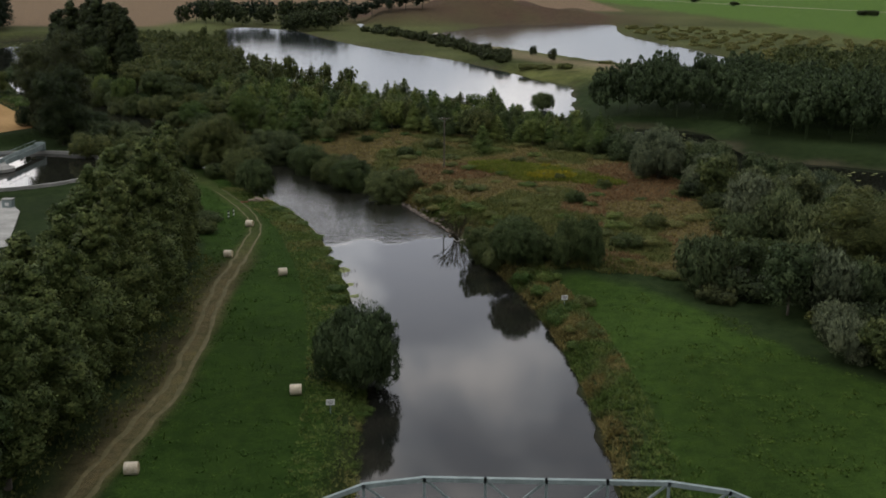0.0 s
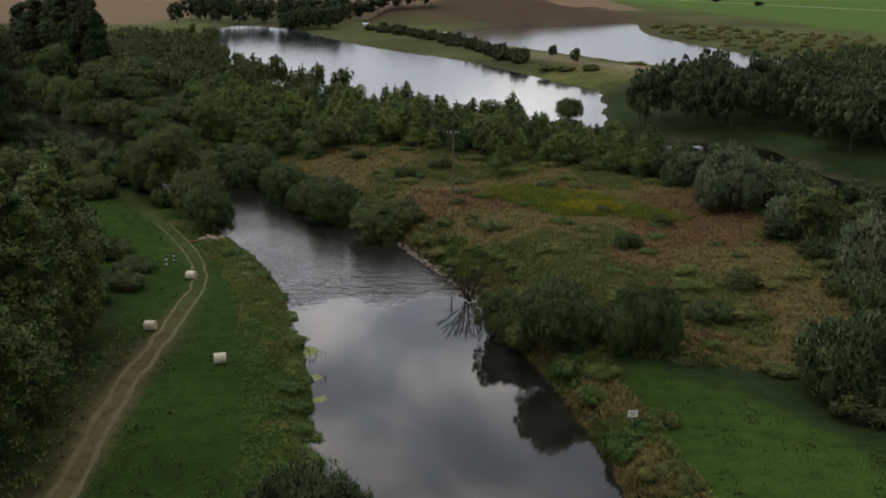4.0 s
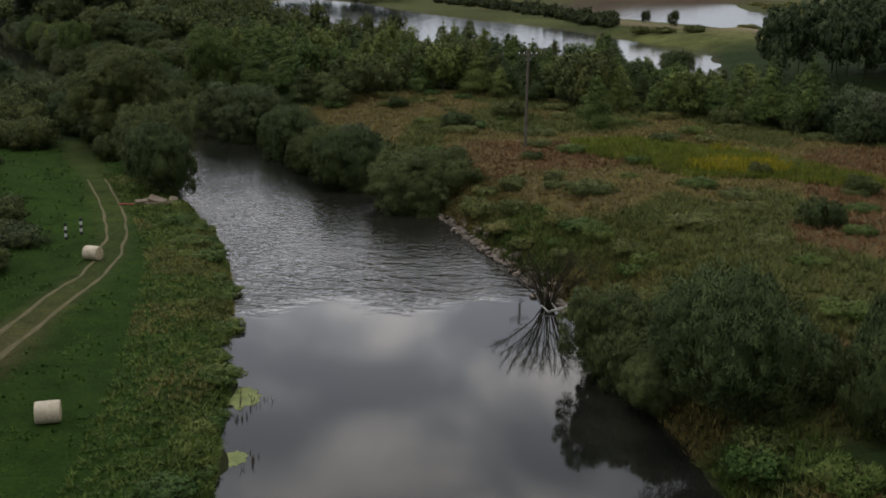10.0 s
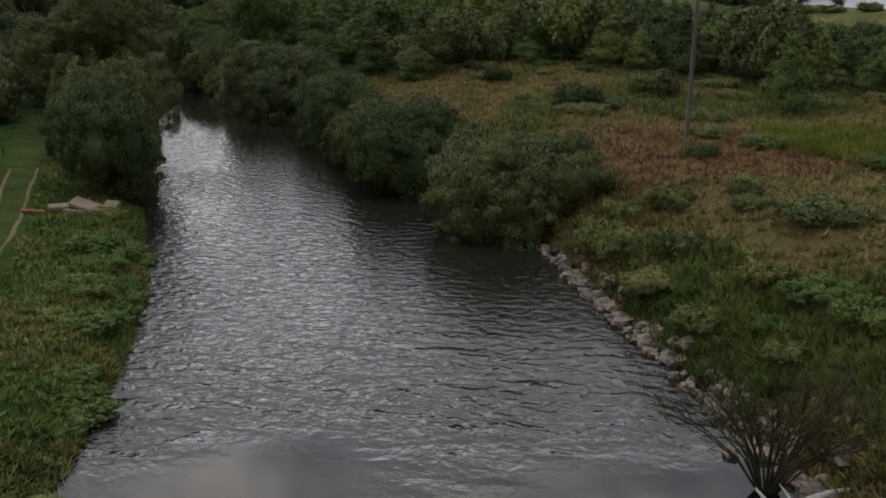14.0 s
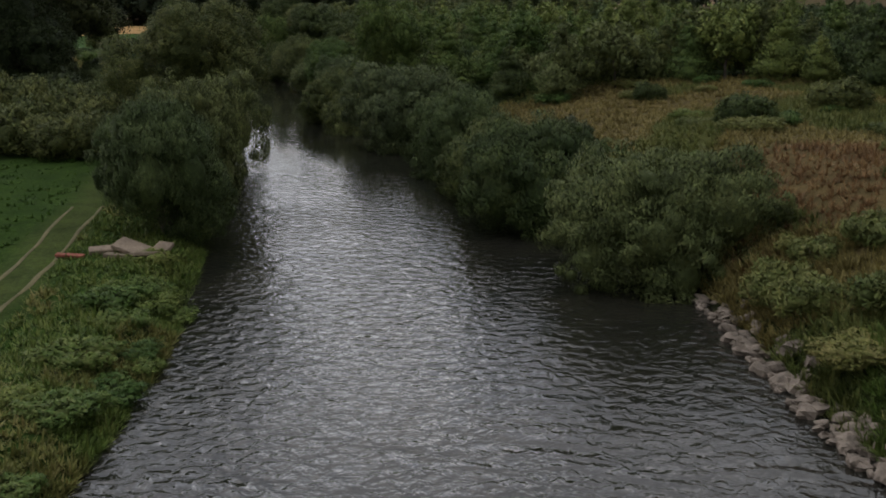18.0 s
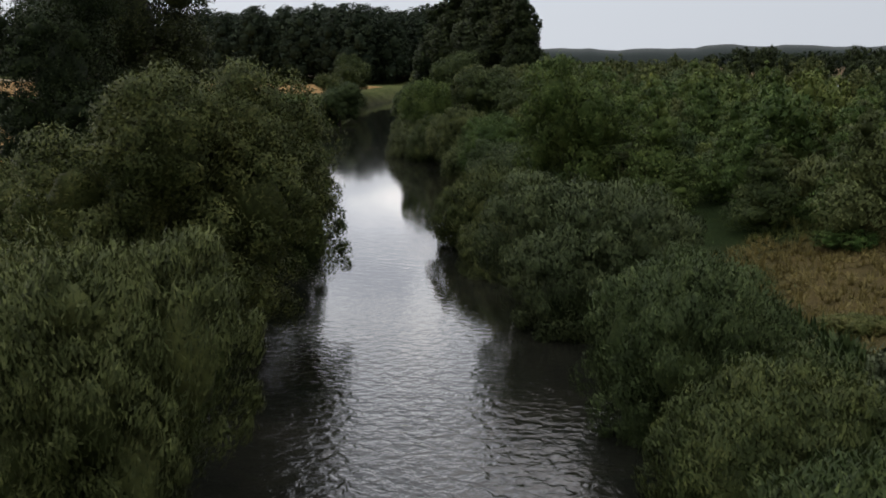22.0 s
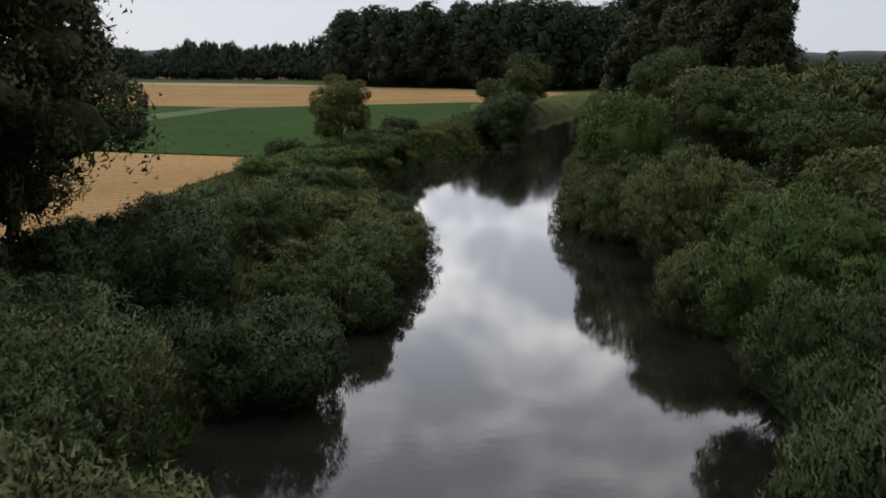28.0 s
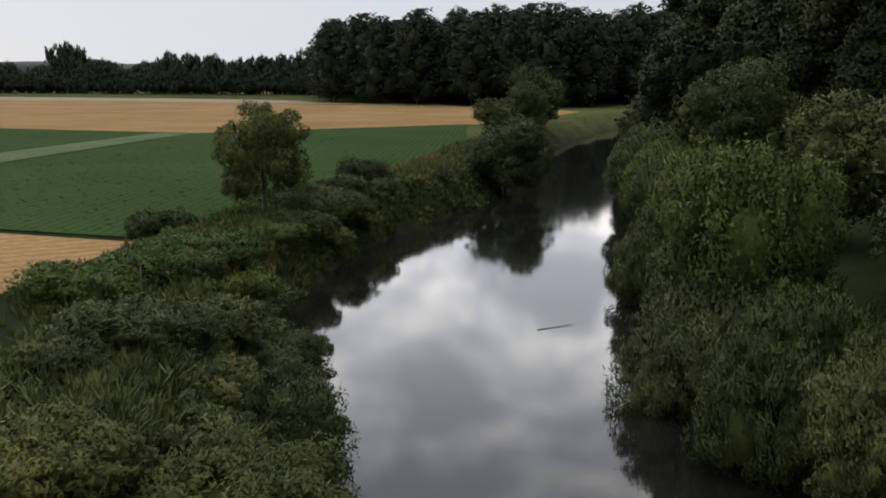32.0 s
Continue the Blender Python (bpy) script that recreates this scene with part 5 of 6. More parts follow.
def spread(poly, count, seed):
    rg = np.random.RandomState(seed)
    xs, ys = [p[0] for p in poly], [p[1] for p in poly]
    x, y = rg.uniform(min(xs), max(xs), count), rg.uniform(min(ys), max(ys), count)
    ok = inside(x, y, poly) & (signed(x, y, RIVER) > 0.4)
    return x[ok], y[ok]


def keep(xy, mask):
    return xy[0][mask], xy[1][mask]


# river banks
lx, ly = along(BANK_L, 15000, 0.2, 6.5, 70, 1, 75, 215, 2.0)
m = value_noise(lx, ly, 4, 71) > 0.3
tufts("bank_grass", lx[m], ly[m], 8, 0.36, 0.06, M_GRASS, "rank green bank grass beside the mown meadow", "grass", 72, 1.3)
tufts("dry_bank_grass", lx[~m], ly[~m], 8, 0.36, 0.06, M_HERB, "olive dry bank herbs beside the mown meadow", "grass", 73, 1.3)
rx, ry = along(BANK_R, 11000, 0.3, 5.5, 74, -1, 75, 212)
k = value_noise(rx, ry, 5, 75)
for name, mask, mat, label, s in (("bank_grass", k > 0.58, M_GRASS, "rank green herbs on the stony bank", 76), ("dry_bank_grass", (k <= 0.58) & (k > 0.38), M_HERB, "olive herbs on the stony bank", 77), ("straw_grass", k <= 0.38, M_STRAWGRASS, "straw-coloured grass on the stony bank", 78)):
    tufts(name, rx[mask], ry[mask], 11, 0.55, 0.07, mat, label, "grass", s, 1.1)
cx, cy = along(BANK_L, 60, 0.5, 3.2, 170, 1, 96, 202)
for i, (x, y) in enumerate(list(zip(cx, cy))[:46]):
    q = (i * 31 % 40) / 40
    plant("low_scrub", x, y, 0.8 + 0.9 * q, 0.4 + 0.45 * q, M_GRASS, "lush green clump of herbs on the bank", "herb", "bank herbs", seed=i % 2, detail=0.15)
cx, cy = along(BANK_R, 60, 1.5, 6.0, 172, -1, 120, 206)
for i, (x, y) in enumerate(list(zip(cx, cy))[:40]):
    q = (i * 31 % 40) / 40
    plant("low_scrub", x, y, 0.9 + 0.9 * q, 0.7 + 0.9 * q, (M_GRASS, M_HERB, M_HERB)[i % 3], "olive clump of herbs above the stony bank", "herb", "bank herbs", seed=i % 2, detail=0.15)
rx, ry = along(BANK_R, 9000, 0.2, 5.0, 178, -1, 210, 420)
k = value_noise(rx, ry, 5, 179)
tufts("tall_herbs", rx[k > 0.45], ry[k > 0.45], 6, 0.9, 0.22, M_WILLOW, "grey-green shoots and nettles under the bank willows", "grass", 180, 1.0)
tufts("bank_grass", rx[k <= 0.45], ry[k <= 0.45], 6, 0.8, 0.18, M_HERB, "olive grass between the bank willows", "grass", 181, 1.1)
# upstream left bank: tall herbs up to the bend
lx, ly = along(BANK_L, 9000, 0.1, 9.0, 80, 1, 255, 440)
k = value_noise(lx, ly, 6, 81)
for name, mask, mat, label, s, h in (("tall_herbs", k > 0.5, M_WILLOW, "tall grey-green nettles and willow shoots on the bank", 82, 1.5), ("bank_grass", (k <= 0.5) & (k > 0.22), M_GRASS, "rank green grass on the field bank", 83, 0.9), ("straw_grass", k <= 0.22, M_HERB, "olive tall grass on the field bank", 84, 0.8)):
    tufts(name, lx[mask], ly[mask], 14, h * 0.5, 0.10, mat, label, "grass", s, 1.0)
cx, cy = along(BANK_L, 70, 0.8, 9.0, 174, 1, 292, 366)
for i, (x, y) in enumerate(list(zip(cx, cy))[:48]):
    q = (i * 31 % 40) / 40
    plant("low_scrub", x, y, 1.5 + 1.3 * q, 1.1 + 1.2 * q, (M_WILLOW, M_GRASS, M_WILLOW, M_HERB)[i % 4], "lush green clump of shoots on the field bank", "herb", "bank herbs", seed=i % 3, detail=0.5)
fx, fy = spread([(-141, 328), (-126, 306), (-113, 292), (-108, 300), (-124, 322), (-140, 342), (-150, 362), (-166, 390), (-180, 400), (-166, 376), (-152, 346)], 9000, 85)
k = value_noise(fx, fy, 5, 86)
tufts("straw_grass", fx[k > 0.55], fy[k > 0.55], 10, 0.6, 0.05, M_STRAWGRASS, "straw-coloured grass at the field's edge", "grass", 87)
tufts("tall_herbs", fx[k <= 0.55], fy[k <= 0.55], 10, 0.6, 0.06, M_HERB, "green herbs at the field's edge", "grass", 88)

# heath
hx, hy = spread(HEATH, 52000, 90)
n1, n2 = value_noise(hx, hy, 14, 23), value_noise(hx, hy, 5, 24)
b = n1 * 0.6 + n2 * 0.4
M_RUST = mat_leaf("rust_brown_dock", (0.125, 0.078, 0.038), (0.215, 0.135, 0.068), (0.310, 0.220, 0.110))
rust = value_noise(hx, hy, 18, 31)
tufts("heath_grass", *keep((hx, hy), b < 0.43), 12, 0.6, 0.055, M_HERB, "olive-green herbs and grass on the heath", "grass", 91, 1.0)
tufts("heath_grass", *keep((hx, hy), (b >= 0.43) & (rust < 0.55)), 12, 0.5, 0.05, M_STRAWGRASS, "faded straw grass on the heath", "grass", 92, 1.2)
tufts("dock_stand", *keep((hx, hy), (b >= 0.43) & (rust >= 0.55)), 12, 0.5, 0.05, M_RUST, "brown dock stalks on the heath", "grass", 93, 1.0)
gx2, gy2 = spread([(2, 219), (2, 226), (10, 228), (18, 222), (26, 213), (32, 203), (28, 201), (20, 205), (13, 205), (8, 212)], 5200, 94)
k = value_noise(gx2, gy2, 4.5, 95)
tufts("goldenrod_stand", *keep((gx2, gy2), ((k > 0.86) | (np.hypot((gx2 - 18) / 1.6, gy2 - 210) < 3.2))), 14, 1.0, 0.07, M_GOLD, "yellow flowering goldenrod stand on the heath", "flowers", 96, 0.4)
tufts("heath_grass", *keep((gx2, gy2), k <= 0.86), 14, 0.7, 0.06, M_LIME, "bright green tall herbs beside the goldenrod", "grass", 97, 0.4)
wx2, wy2 = spread([(12, 152), (6, 166), (3, 178), (-3, 190), (4, 192), (12, 176), (18, 160), (30, 150), (22, 148)], 7000, 98)
tufts("tall_herbs", wx2, wy2, 14, 0.55, 0.06, M_HERB, "lush green tall herbs behind the bank", "grass", 99, 0.5)
for x, y, r, h, s in ((20.5, 186, 1.9, 2.4, 0), (-22, 256, 1.6, 1.8, 1), (-11, 233, 2.4, 2.3, 2), (-2, 213, 1.2, 1.1, 0), (19.5, 207, 1.3, 1.4, 1), (-9, 193, 1.5, 1.4, 2), (21, 241, 2.2, 2.6, 0), (27, 200, 1.6, 1.8, 1), (31, 170, 2.4, 2.4, 2), (26, 160, 2.6, 2.0, 0), (0, 203, 1.2, 1.0, 2), (-6, 243, 2.6, 2.4, 1), (12, 226, 1.4, 1.3, 0)):
    plant("low_scrub", x, y, r, h, M_ALDER, "small dark bush standing on the brown heath", "shrub", "bushes on the heath", seed=s, detail=0.3)
for i, (x, y) in enumerate(scatter(HEATH, 4.2, 176)[:70]):
    q = (i * 31 % 40) / 40
    plant("low_scrub", x, y, 1.1 + 1.3 * q, 0.6 + 0.6 * q, (M_HERB, M_GRASS, M_HERB)[i % 3], "low tangled clump of herbs on the heath", "herb", "heath herbs", seed=i % 3, detail=0.3)
plant("low_scrub", -24, 234, 2.6, 3.0, M_SILVER, "pale silver shrub between the willows", "shrub", seed=1, detail=0.4)

# meadow tussocks
for poly, n, s in ((MEADOW_L, 26000, 110), (MEADOW_R, 26000, 112)):
    x, y = spread(poly, n, s)
    ok = (line_distance(x, y, TRACK) > 1.7) & (y > 76)
    tufts("meadow_grass", x[ok], y[ok], 6, 0.13, 0.11, M_MEADOWBLADE, "short bright green mown meadow grass", "grass", s + 1, 2.6)
    lush = ok & (value_noise(x, y, 2.1, s + 2) > 0.6)
    tufts("meadow_tussocks", x[lush], y[lush], 9, 0.26, 0.09, M_MEADOWBLADE, "darker tussocks left standing in the mown meadow", "grass", s + 3, 1.4)
ux, uy = spread([(-36, 76), (-29, 100), (-32, 150), (-36, 160), (-44, 168), (-40, 150), (-38, 100)], 3000, 115)
ok = line_distance(ux, uy, TRACK) > 1.8
tufts("dry_margin_grass", ux[ok], uy[ok], 4, 0.4, 0.14, M_HERB, "sparse dry grass under the poplars", "grass", 116)

# wheel ruts
for off in (-0.85, 0.85):
    vs, fs = [], []
    pts = []
    for (ax, ay), (bx, by) in zip(TRACK, TRACK[1:]):
        n = max(int(math.hypot(bx - ax, by - ay) / 0.7), 1)
        pts += [(ax + (bx - ax) * i / n, ay + (by - ay) * i / n, (by - ay), -(bx - ax)) for i in range(n)]
    px = np.array([p for p in pts if p[1] < 212])
    nr = px[:, 2:] / np.linalg.norm(px[:, 2:], axis=1)[:, None]
    wob = (value_noise(px[:, 0], px[:, 1], 3.0, 120 + int(off * 10)) - 0.5)[:, None]
    wid = (0.15 + 0.22 * value_noise(px[:, 0], px[:, 1], 1.5, 121))[:, None]
    rows = []
    for k in (-1, -0.4, 0.4, 1):
        q = px[:, :2] + nr * (off + wob * 0.5 + wid * k * (1 - 0.6 * smooth(135, 200, px[:, 1]))[:, None])
        zz = ground_z(q[:, 0], q[:, 1]) + (0.015 if abs(k) == 1 else 0.05)
        rows.append(np.column_stack([q, zz]))
    v = np.stack(rows, 1).reshape(-1, 3)
    i = np.arange(len(v)).reshape(-1, 4)
    f = np.stack([i[:-1, :-1], i[:-1, 1:], i[1:, 1:], i[1:, :-1]], -1).reshape(-1, 4)
    tagged(new("wheel_rut", mesh_np("wheel_rut", v, f, M_RUT, True)), "dry pale wheel rut worn into the meadow", "track", kind="structure")

# beet plants in rows on the near part of the field
rg = np.random.RandomState(130)
ca, sa = math.cos(radians(38)), math.sin(radians(38))
u, w = np.meshgrid(np.arange(-60, 150, 0.6), np.arange(-120, 75, 0.9))
bx = -175 + u.ravel() * -sa + w.ravel() * ca + rg.normal(size=u.size) * 0.1
by = 350 + u.ravel() * ca + w.ravel() * sa + rg.normal(size=u.size) * 0.1
ok = inside(bx, by, BEET) & (signed(bx, by, BEET) < -0.6) & ~inside(bx, by, [(-187, 325), (-200, 325), (-252, 407), (-246.5, 410.5)]) & (np.hypot(bx + 100, by - 300) < 165) & ((np.hypot(bx + 100, by - 300) < 100) | (rg.rand(bx.size) < 0.5))
tufts("beet_plants", bx[ok], by[ok], 4, 0.07, 0.42, M_BEETLEAF, "dark green beet plants in drilled rows", "crop", 131, 2.4, z=3.58)

# ---- stones of the bank ----
STONES = []
for s in range(5):
    rg = np.random.RandomState(140 + s)
    v, f = ball(8, 5)
    v = v * (1 + 0.22 * rg.normal(size=(len(v), 1))) * np.array((0.42, 0.32, 0.26))
    v[:8] = v[:8].mean(axis=0)
    v[-8:] = v[-8:].mean(axis=0)
    STONES.append(mesh_np("stone", v, f, M_STONE, False))
revetment = thing("stone_revetment", "line of rough pale stones along the water's edge", "stones", kind="structure")
rg = np.random.RandomState(150)
sx, sy = along(BANK_R, 420, -0.5, 0.9, 151, -1, 176, 205)
for x, y in list(zip(sx, sy))[:230]:
    k = 0.4 + 0.85 * rg.rand() ** 2
    part("stone", STONES[rg.randint(5)], revetment, m=pose(x, y, max(on_ground(x, y), 0.0) + 0.06, rg.normal() * 15, rg.normal() * 15, rg.rand() * 360) @ Matrix.Diagonal((k, k, k, 1)))

# ---- dead tree in the water, drifting branch ----


def bare_shrub(x, y, h, reach, stems, seed, name, label):
    rg = np.random.RandomState(seed)
    ob = thing(name, label, "tree", m=pose(x, y, -0.1))
    for i in range(stems):
        a = radians(-90) + (i / (stems - 1) - 0.5) * 3.4 + rg.normal() * 0.12
        tilt = 0.35 + 0.65 * rg.rand()
        e = Vector((math.cos(a) * reach * tilt, math.sin(a) * reach * tilt * 0.8, h * (0.72 + 0.3 * rg.rand()) * (1.1 - 0.35 * tilt)))
        pts = [Vector((math.cos(a) * 0.25, math.sin(a) * 0.25, 0))]
        for k in (0.25, 0.5, 0.75, 1.0):
            pts.append(e * k + Vector((rg.normal(), rg.normal(), 0)) * 0.10 + Vector((0, 0, 0.5 * math.sin(math.pi * k))))
        bits = [tube(pts, [0.042, 0.034, 0.026, 0.017, 0.007], 5)]
        for j in range(12):
            k = 0.3 + 0.65 * rg.rand()
            q = min(int(k * 4), 3)
            s0 = pts[q].lerp(pts[q + 1], k * 4 - q)
            d = (e.normalized() + Vector((rg.normal(), rg.normal(), rg.normal() * 0.5)) * 0.45).normalized()
            ln = 0.5 + 0.9 * rg.rand()
            s1 = s0 + d * ln
            bits.append(tube([s0, s0.lerp(s1, 0.5) + Vector((0, 0, 0.05)), s1], [0.018, 0.012, 0.004], 4))
            for _ in range(2):
                d2 = (d + Vector((rg.normal(), rg.normal(), rg.normal())) * 0.5).normalized()
                sm = s0.lerp(s1, 0.4 + 0.5 * rg.rand())
                bits.append(tube([sm, sm + d2 * 0.45], [0.009, 0.003], 4))
        part("branch", mesh_np("branch", *join(bits), M_DRYTWIG, True), ob)
    return ob


bare_shrub(0.2, 177.4, 5.0, 4.6, 32, 160, "bare_shrub", "leafless grey willow shrub standing at the water's edge")
log = thing("driftwood_log", "bleached bent driftwood log reaching into the water", "log", m=pose(0, 176, 0))
part("stem", mesh_np("stem", *tube([(4.4, 1.2, 0.75), (3.2, 1.1, 0.55), (2.0, 0.8, 0.42), (1.0, 0.2, 0.25), (0.3, -0.1, 0.12), (-0.2, 0.7, 0.35)], [0.12, 0.13, 0.12, 0.11, 0.09, 0.04], 8), M_BLEACHED, True), log)
part("snag", mesh_np("snag", *tube([(0.9, 0.15, 0.25), (0.5, 0.9, 0.5)], [0.06, 0.02], 6), M_BLEACHED, True), log)
drift = thing("drifting_branch", "thin dark branch drifting on the still water", "branch", m=pose(-116.6, 337.4, 0.02))
part("stem", mesh_np("stem", *tube([(-0.3, -0.9, 0.0), (0, 0, 0.015), (0.3, 0.9, 0.01), (0.45, 1.5, 0.05)], [0.022, 0.02, 0.015, 0.006], 6), M_TWIG, True), drift)
part("twig", mesh_np("twig", *tube([(0.3, 0.9, 0.02), (0.15, 1.4, 0.07)], [0.014, 0.005], 5), M_TWIG, True), drift)
for x, y, k in ((3.4, 174.6, 1.5), (1.8, 177.4, 1.1), (2.6, 178.6, 1.3), (-0.8, 179.8, 0.9), (3.8, 173.2, 1.2)):
    tagged(part("boulder", STONES[int(k * 10) % 5], None, m=pose(x, y, max(on_ground(x, y), 0) + 0.05, 0, 0, k * 80) @ Matrix.Diagonal((k, k, k, 1))), "pale boulder in the shallow water below the bank", "boulder", "boulders by the log")

# ---- debris heap, markers, boards ----


def slab(x, y, z, rx, ry, rz, sx, sy, sz):
    bm = bmesh.new()
    box(bm, 0, 0, 0, sx, sy, sz)
    bmesh.ops.bevel(bm, geom=bm.edges[:], offset=min(sx, sy, sz) * 0.18, segments=1, affect="EDGES")
    me = bpy.data.meshes.new("concrete_slab")
    bm.to_mesh(me)
    bm.free()
    me.materials.append(M_SLAB)
    return tagged(new("concrete_slab", me), "broken pale concrete slab dumped on the bank", "slab", "rubble on the bank"), pose(x, y, z, rx, ry, rz)


for row_s in ((-38.6, 202.0, 1.25, 14, 0, 40, 1.9, 0.5, 0.22), (-37.2, 202.3, 1.3, 8, 18, 10, 1.7, 1.1, 0.2), (-36.2, 201.6, 1.15, -16, 8, 60, 1.3, 0.9, 0.2), (-35.8, 202.8, 1.2, 5, -12, 100, 1.5, 0.7, 0.2), (-37.8, 201.2, 1.1, -6, 6, 25, 1.0, 0.7, 0.18)):
    x, y, z, a, c, d, sx, sy, sz = row_s
    ob, mm = slab(-37.2 + (x + 37.2) * 0.85, 202 + (y - 202) * 0.7, z - 0.1, a, c, d, sx * 1.15, sy * 1.15, sz * 1.1)
    ob.matrix_basis = mm
ob, mm = slab(-39.8, 200.6, 1.05, 4, 3, 15, 1.4, 0.35, 0.14)
ob.name = "red_beam"
ob.data.materials[0] = M_RED
tagged(ob, "rusty red beam lying beside the rubble", "beam")
ob.matrix_basis = mm

for x, y in ((-40.1, 188.0), (-39.6, 189.9)):
    ob = thing("marker_post", "short black and white striped marker post", "post", "marker posts", m=pose(x, y, on_ground(x, y) - 0.05))
    for i in range(5):
        bm = bmesh.new()
        bmesh.ops.create_cone(bm, cap_ends=True, segments=10, radius1=0.11, radius2=0.11, depth=0.3, matrix=pose(0, 0, 0.15 + 0.3 * i))
        part("band", (bm, M_WHITE if i % 2 else M_BLACK), ob)
for x, y in ((-11.2, 101.4), (14.8, 136.0)):
    ob = thing("river_board", "small white board on a post near the bank", "sign", "river boards", m=pose(x, y, on_ground(x, y) - 0.1, 0, 0, 6))
    part("post", mesh_np("post", *tube([(0, 0.05, 0), (0, 0.05, 1.5)], [0.05, 0.05], 8), M_STEEL, True), ob)
    bm = bmesh.new()
    box(bm, 0, 0, 1.35, 0.85, 0.05, 0.6)
    bmesh.ops.bevel(bm, geom=bm.edges[:], offset=0.015, segments=1, affect="EDGES")
    panel = part("panel", (bm, M_WHITE), ob)
    for i in range(3):
        bm = bmesh.new()
        box(bm, 0, -0.03, 1.5 - 0.15 * i, 0.6 - 0.1 * i, 0.01, 0.05)
        part("text_bar", (bm, M_BLACK), panel)
ob = thing("field_post", "thin pale field post at the crop's corner", "post", m=pose(-142, 333.5, on_ground(-142, 333.5) - 0.1))
part("stake", mesh_np("stake", *tube([(0, 0, 0), (0.03, 0, 1.7)], [0.05, 0.04], 8), M_DEAD, True), ob)
ob = thing("field_post", "leaning grey post in the tall bank herbs", "post", m=pose(-125.5, 317.5, on_ground(-125.5, 317.5) - 0.1))
part("stake", mesh_np("stake", *tube([(0, 0, 0), (0.15, 0, 1.9)], [0.05, 0.04], 8), M_DEAD, True), ob)

# ---- reeds and algae at the water's edge ----
rg = np.random.RandomState(170)
qx = np.concatenate([-15.8 + rg.normal(size=26) * 0.5, -13.6 + rg.normal(size=8) * 0.3])
qy = np.concatenate([157 + rg.normal(size=26) * 1.0, 150 + rg.normal(size=8) * 0.5])
tufts("reeds", qx, qy, 3, 0.45, 0.035, M_TWIG, "thin dark reed stalks standing in the shallows", "reeds", 171, 0.25, z=0.0)


def floating_mat(x, y, rx, ry, seed, mat, label, name):
    rg2 = np.random.RandomState(seed)
    bm = bmesh.new()
    ring = []
    for i in range(26):
        a = 2 * math.pi * i / 26
        k = 0.7 + 0.5 * rg2.rand()
        ring.append(bm.verts.new((x + math.cos(a) * rx * k, y + math.sin(a) * ry * k, 0.012)))
    bm.faces.new(ring)
    ext = bmesh.ops.extrude_face_region(bm, geom=bm.faces[:])
    for v in ext["geom"]:
        if isinstance(v, bmesh.types.BMVert):
            v.co.z -= 0.03
    bmesh.ops.recalc_face_normals(bm, faces=bm.faces)
    me = bpy.data.meshes.new(name)
    bm.to_mesh(me)
    bm.free()
    me.materials.append(mat)
    return tagged(new(name, me), label, "algae", "algae mats")


floating_mat(-16.4, 158, 1.0, 1.7, 1, M_ALGAE, "yellow-green algae mat on the still water", "algae_mat")
floating_mat(-14.6, 150.2, 0.7, 1.0, 2, M_ALGAE, "yellow-green algae mat on the still water", "algae_mat")
floating_mat(-13.4, 144.6, 0.7, 0.9, 3, M_ALGAE, "yellow-green algae mat on the still water", "algae_mat")
# lily pads on the pond, one mesh
bits = []
for i in range(520):
    x, y = rg.uniform(36, 100), rg.uniform(196, 286)
    if signed(np.array([x]), np.array([y]), POND)[0] < -2.5 and value_noise(np.array([x]), np.array([y]), 7, 180)[0] > 0.45:
        r = 0.25 + 0.3 * rg.rand()
        a = np.linspace(0, 2 * math.pi, 8)[:-1]
        v = np.vstack([[(x, y, 2.52)], np.column_stack([x + r * np.cos(a), y + r * np.sin(a), np.full(7, 2.515)])])
        bits.append((v, np.array([(0, 1 + j, 1 + (j + 1) % 7) for j in range(7)])))
tagged(new("lily_pads", mesh_np("lily_pads", *join(bits), M_ALGAE)), "pale lily pads floating on the dark pond", "lily pads", kind="stuff")

# ---- round clarifier basin ----


def ring_mesh(name, r0, r1, z0, z1, seg=64):
    v, f = [], []
    for i in range(seg):
        a = 2 * math.pi * i / seg
        for r, z in ((r0, z0), (r0, z1), (r1, z1), (r1, z0)):
            v.append((r * math.cos(a), r * math.sin(a), z))
    for i in range(seg):
        j = (i + 1) % seg
        for k in range(4):
            f.append((i * 4 + k, j * 4 + k, j * 4 + (k + 1) % 4, i * 4 + (k + 1) % 4))
    return v, f


basin = thing("clarifier_basin", "round concrete sewage basin full of still water", "basin", m=pose(TANK[0], TANK[1], 0))
part("basin_wall", mesh_np("basin_wall", *ring_mesh("wall", TANK[2] - 0.5, TANK[2], -1.2, 2.0), M_CONCRETE), basin)
v, f = [(0, 0, 1.3)] + [((TANK[2] - 0.5) * math.cos(2 * math.pi * i / 64), (TANK[2] - 0.5) * math.sin(2 * math.pi * i / 64), 1.3) for i in range(64)], [(0, 1 + i, 1 + (i + 1) % 64) for i in range(64)]
part("basin_water", mesh_np("basin_water", v, f, M_POND), basin, "still grey water")
bm = bmesh.new()
bmesh.ops.create_cone(bm, cap_ends=True, segments=32, radius1=3.0, radius2=3.0, depth=0.7, matrix=pose(0, 0, 1.75))
bmesh.ops.create_cone(bm, cap_ends=True, segments=32, radius1=2.3, radius2=1.6, depth=0.7, matrix=pose(0, 0, 2.4))
part("centre_drum", (bm, M_CONCRETE), basin, "grey round centre drum")
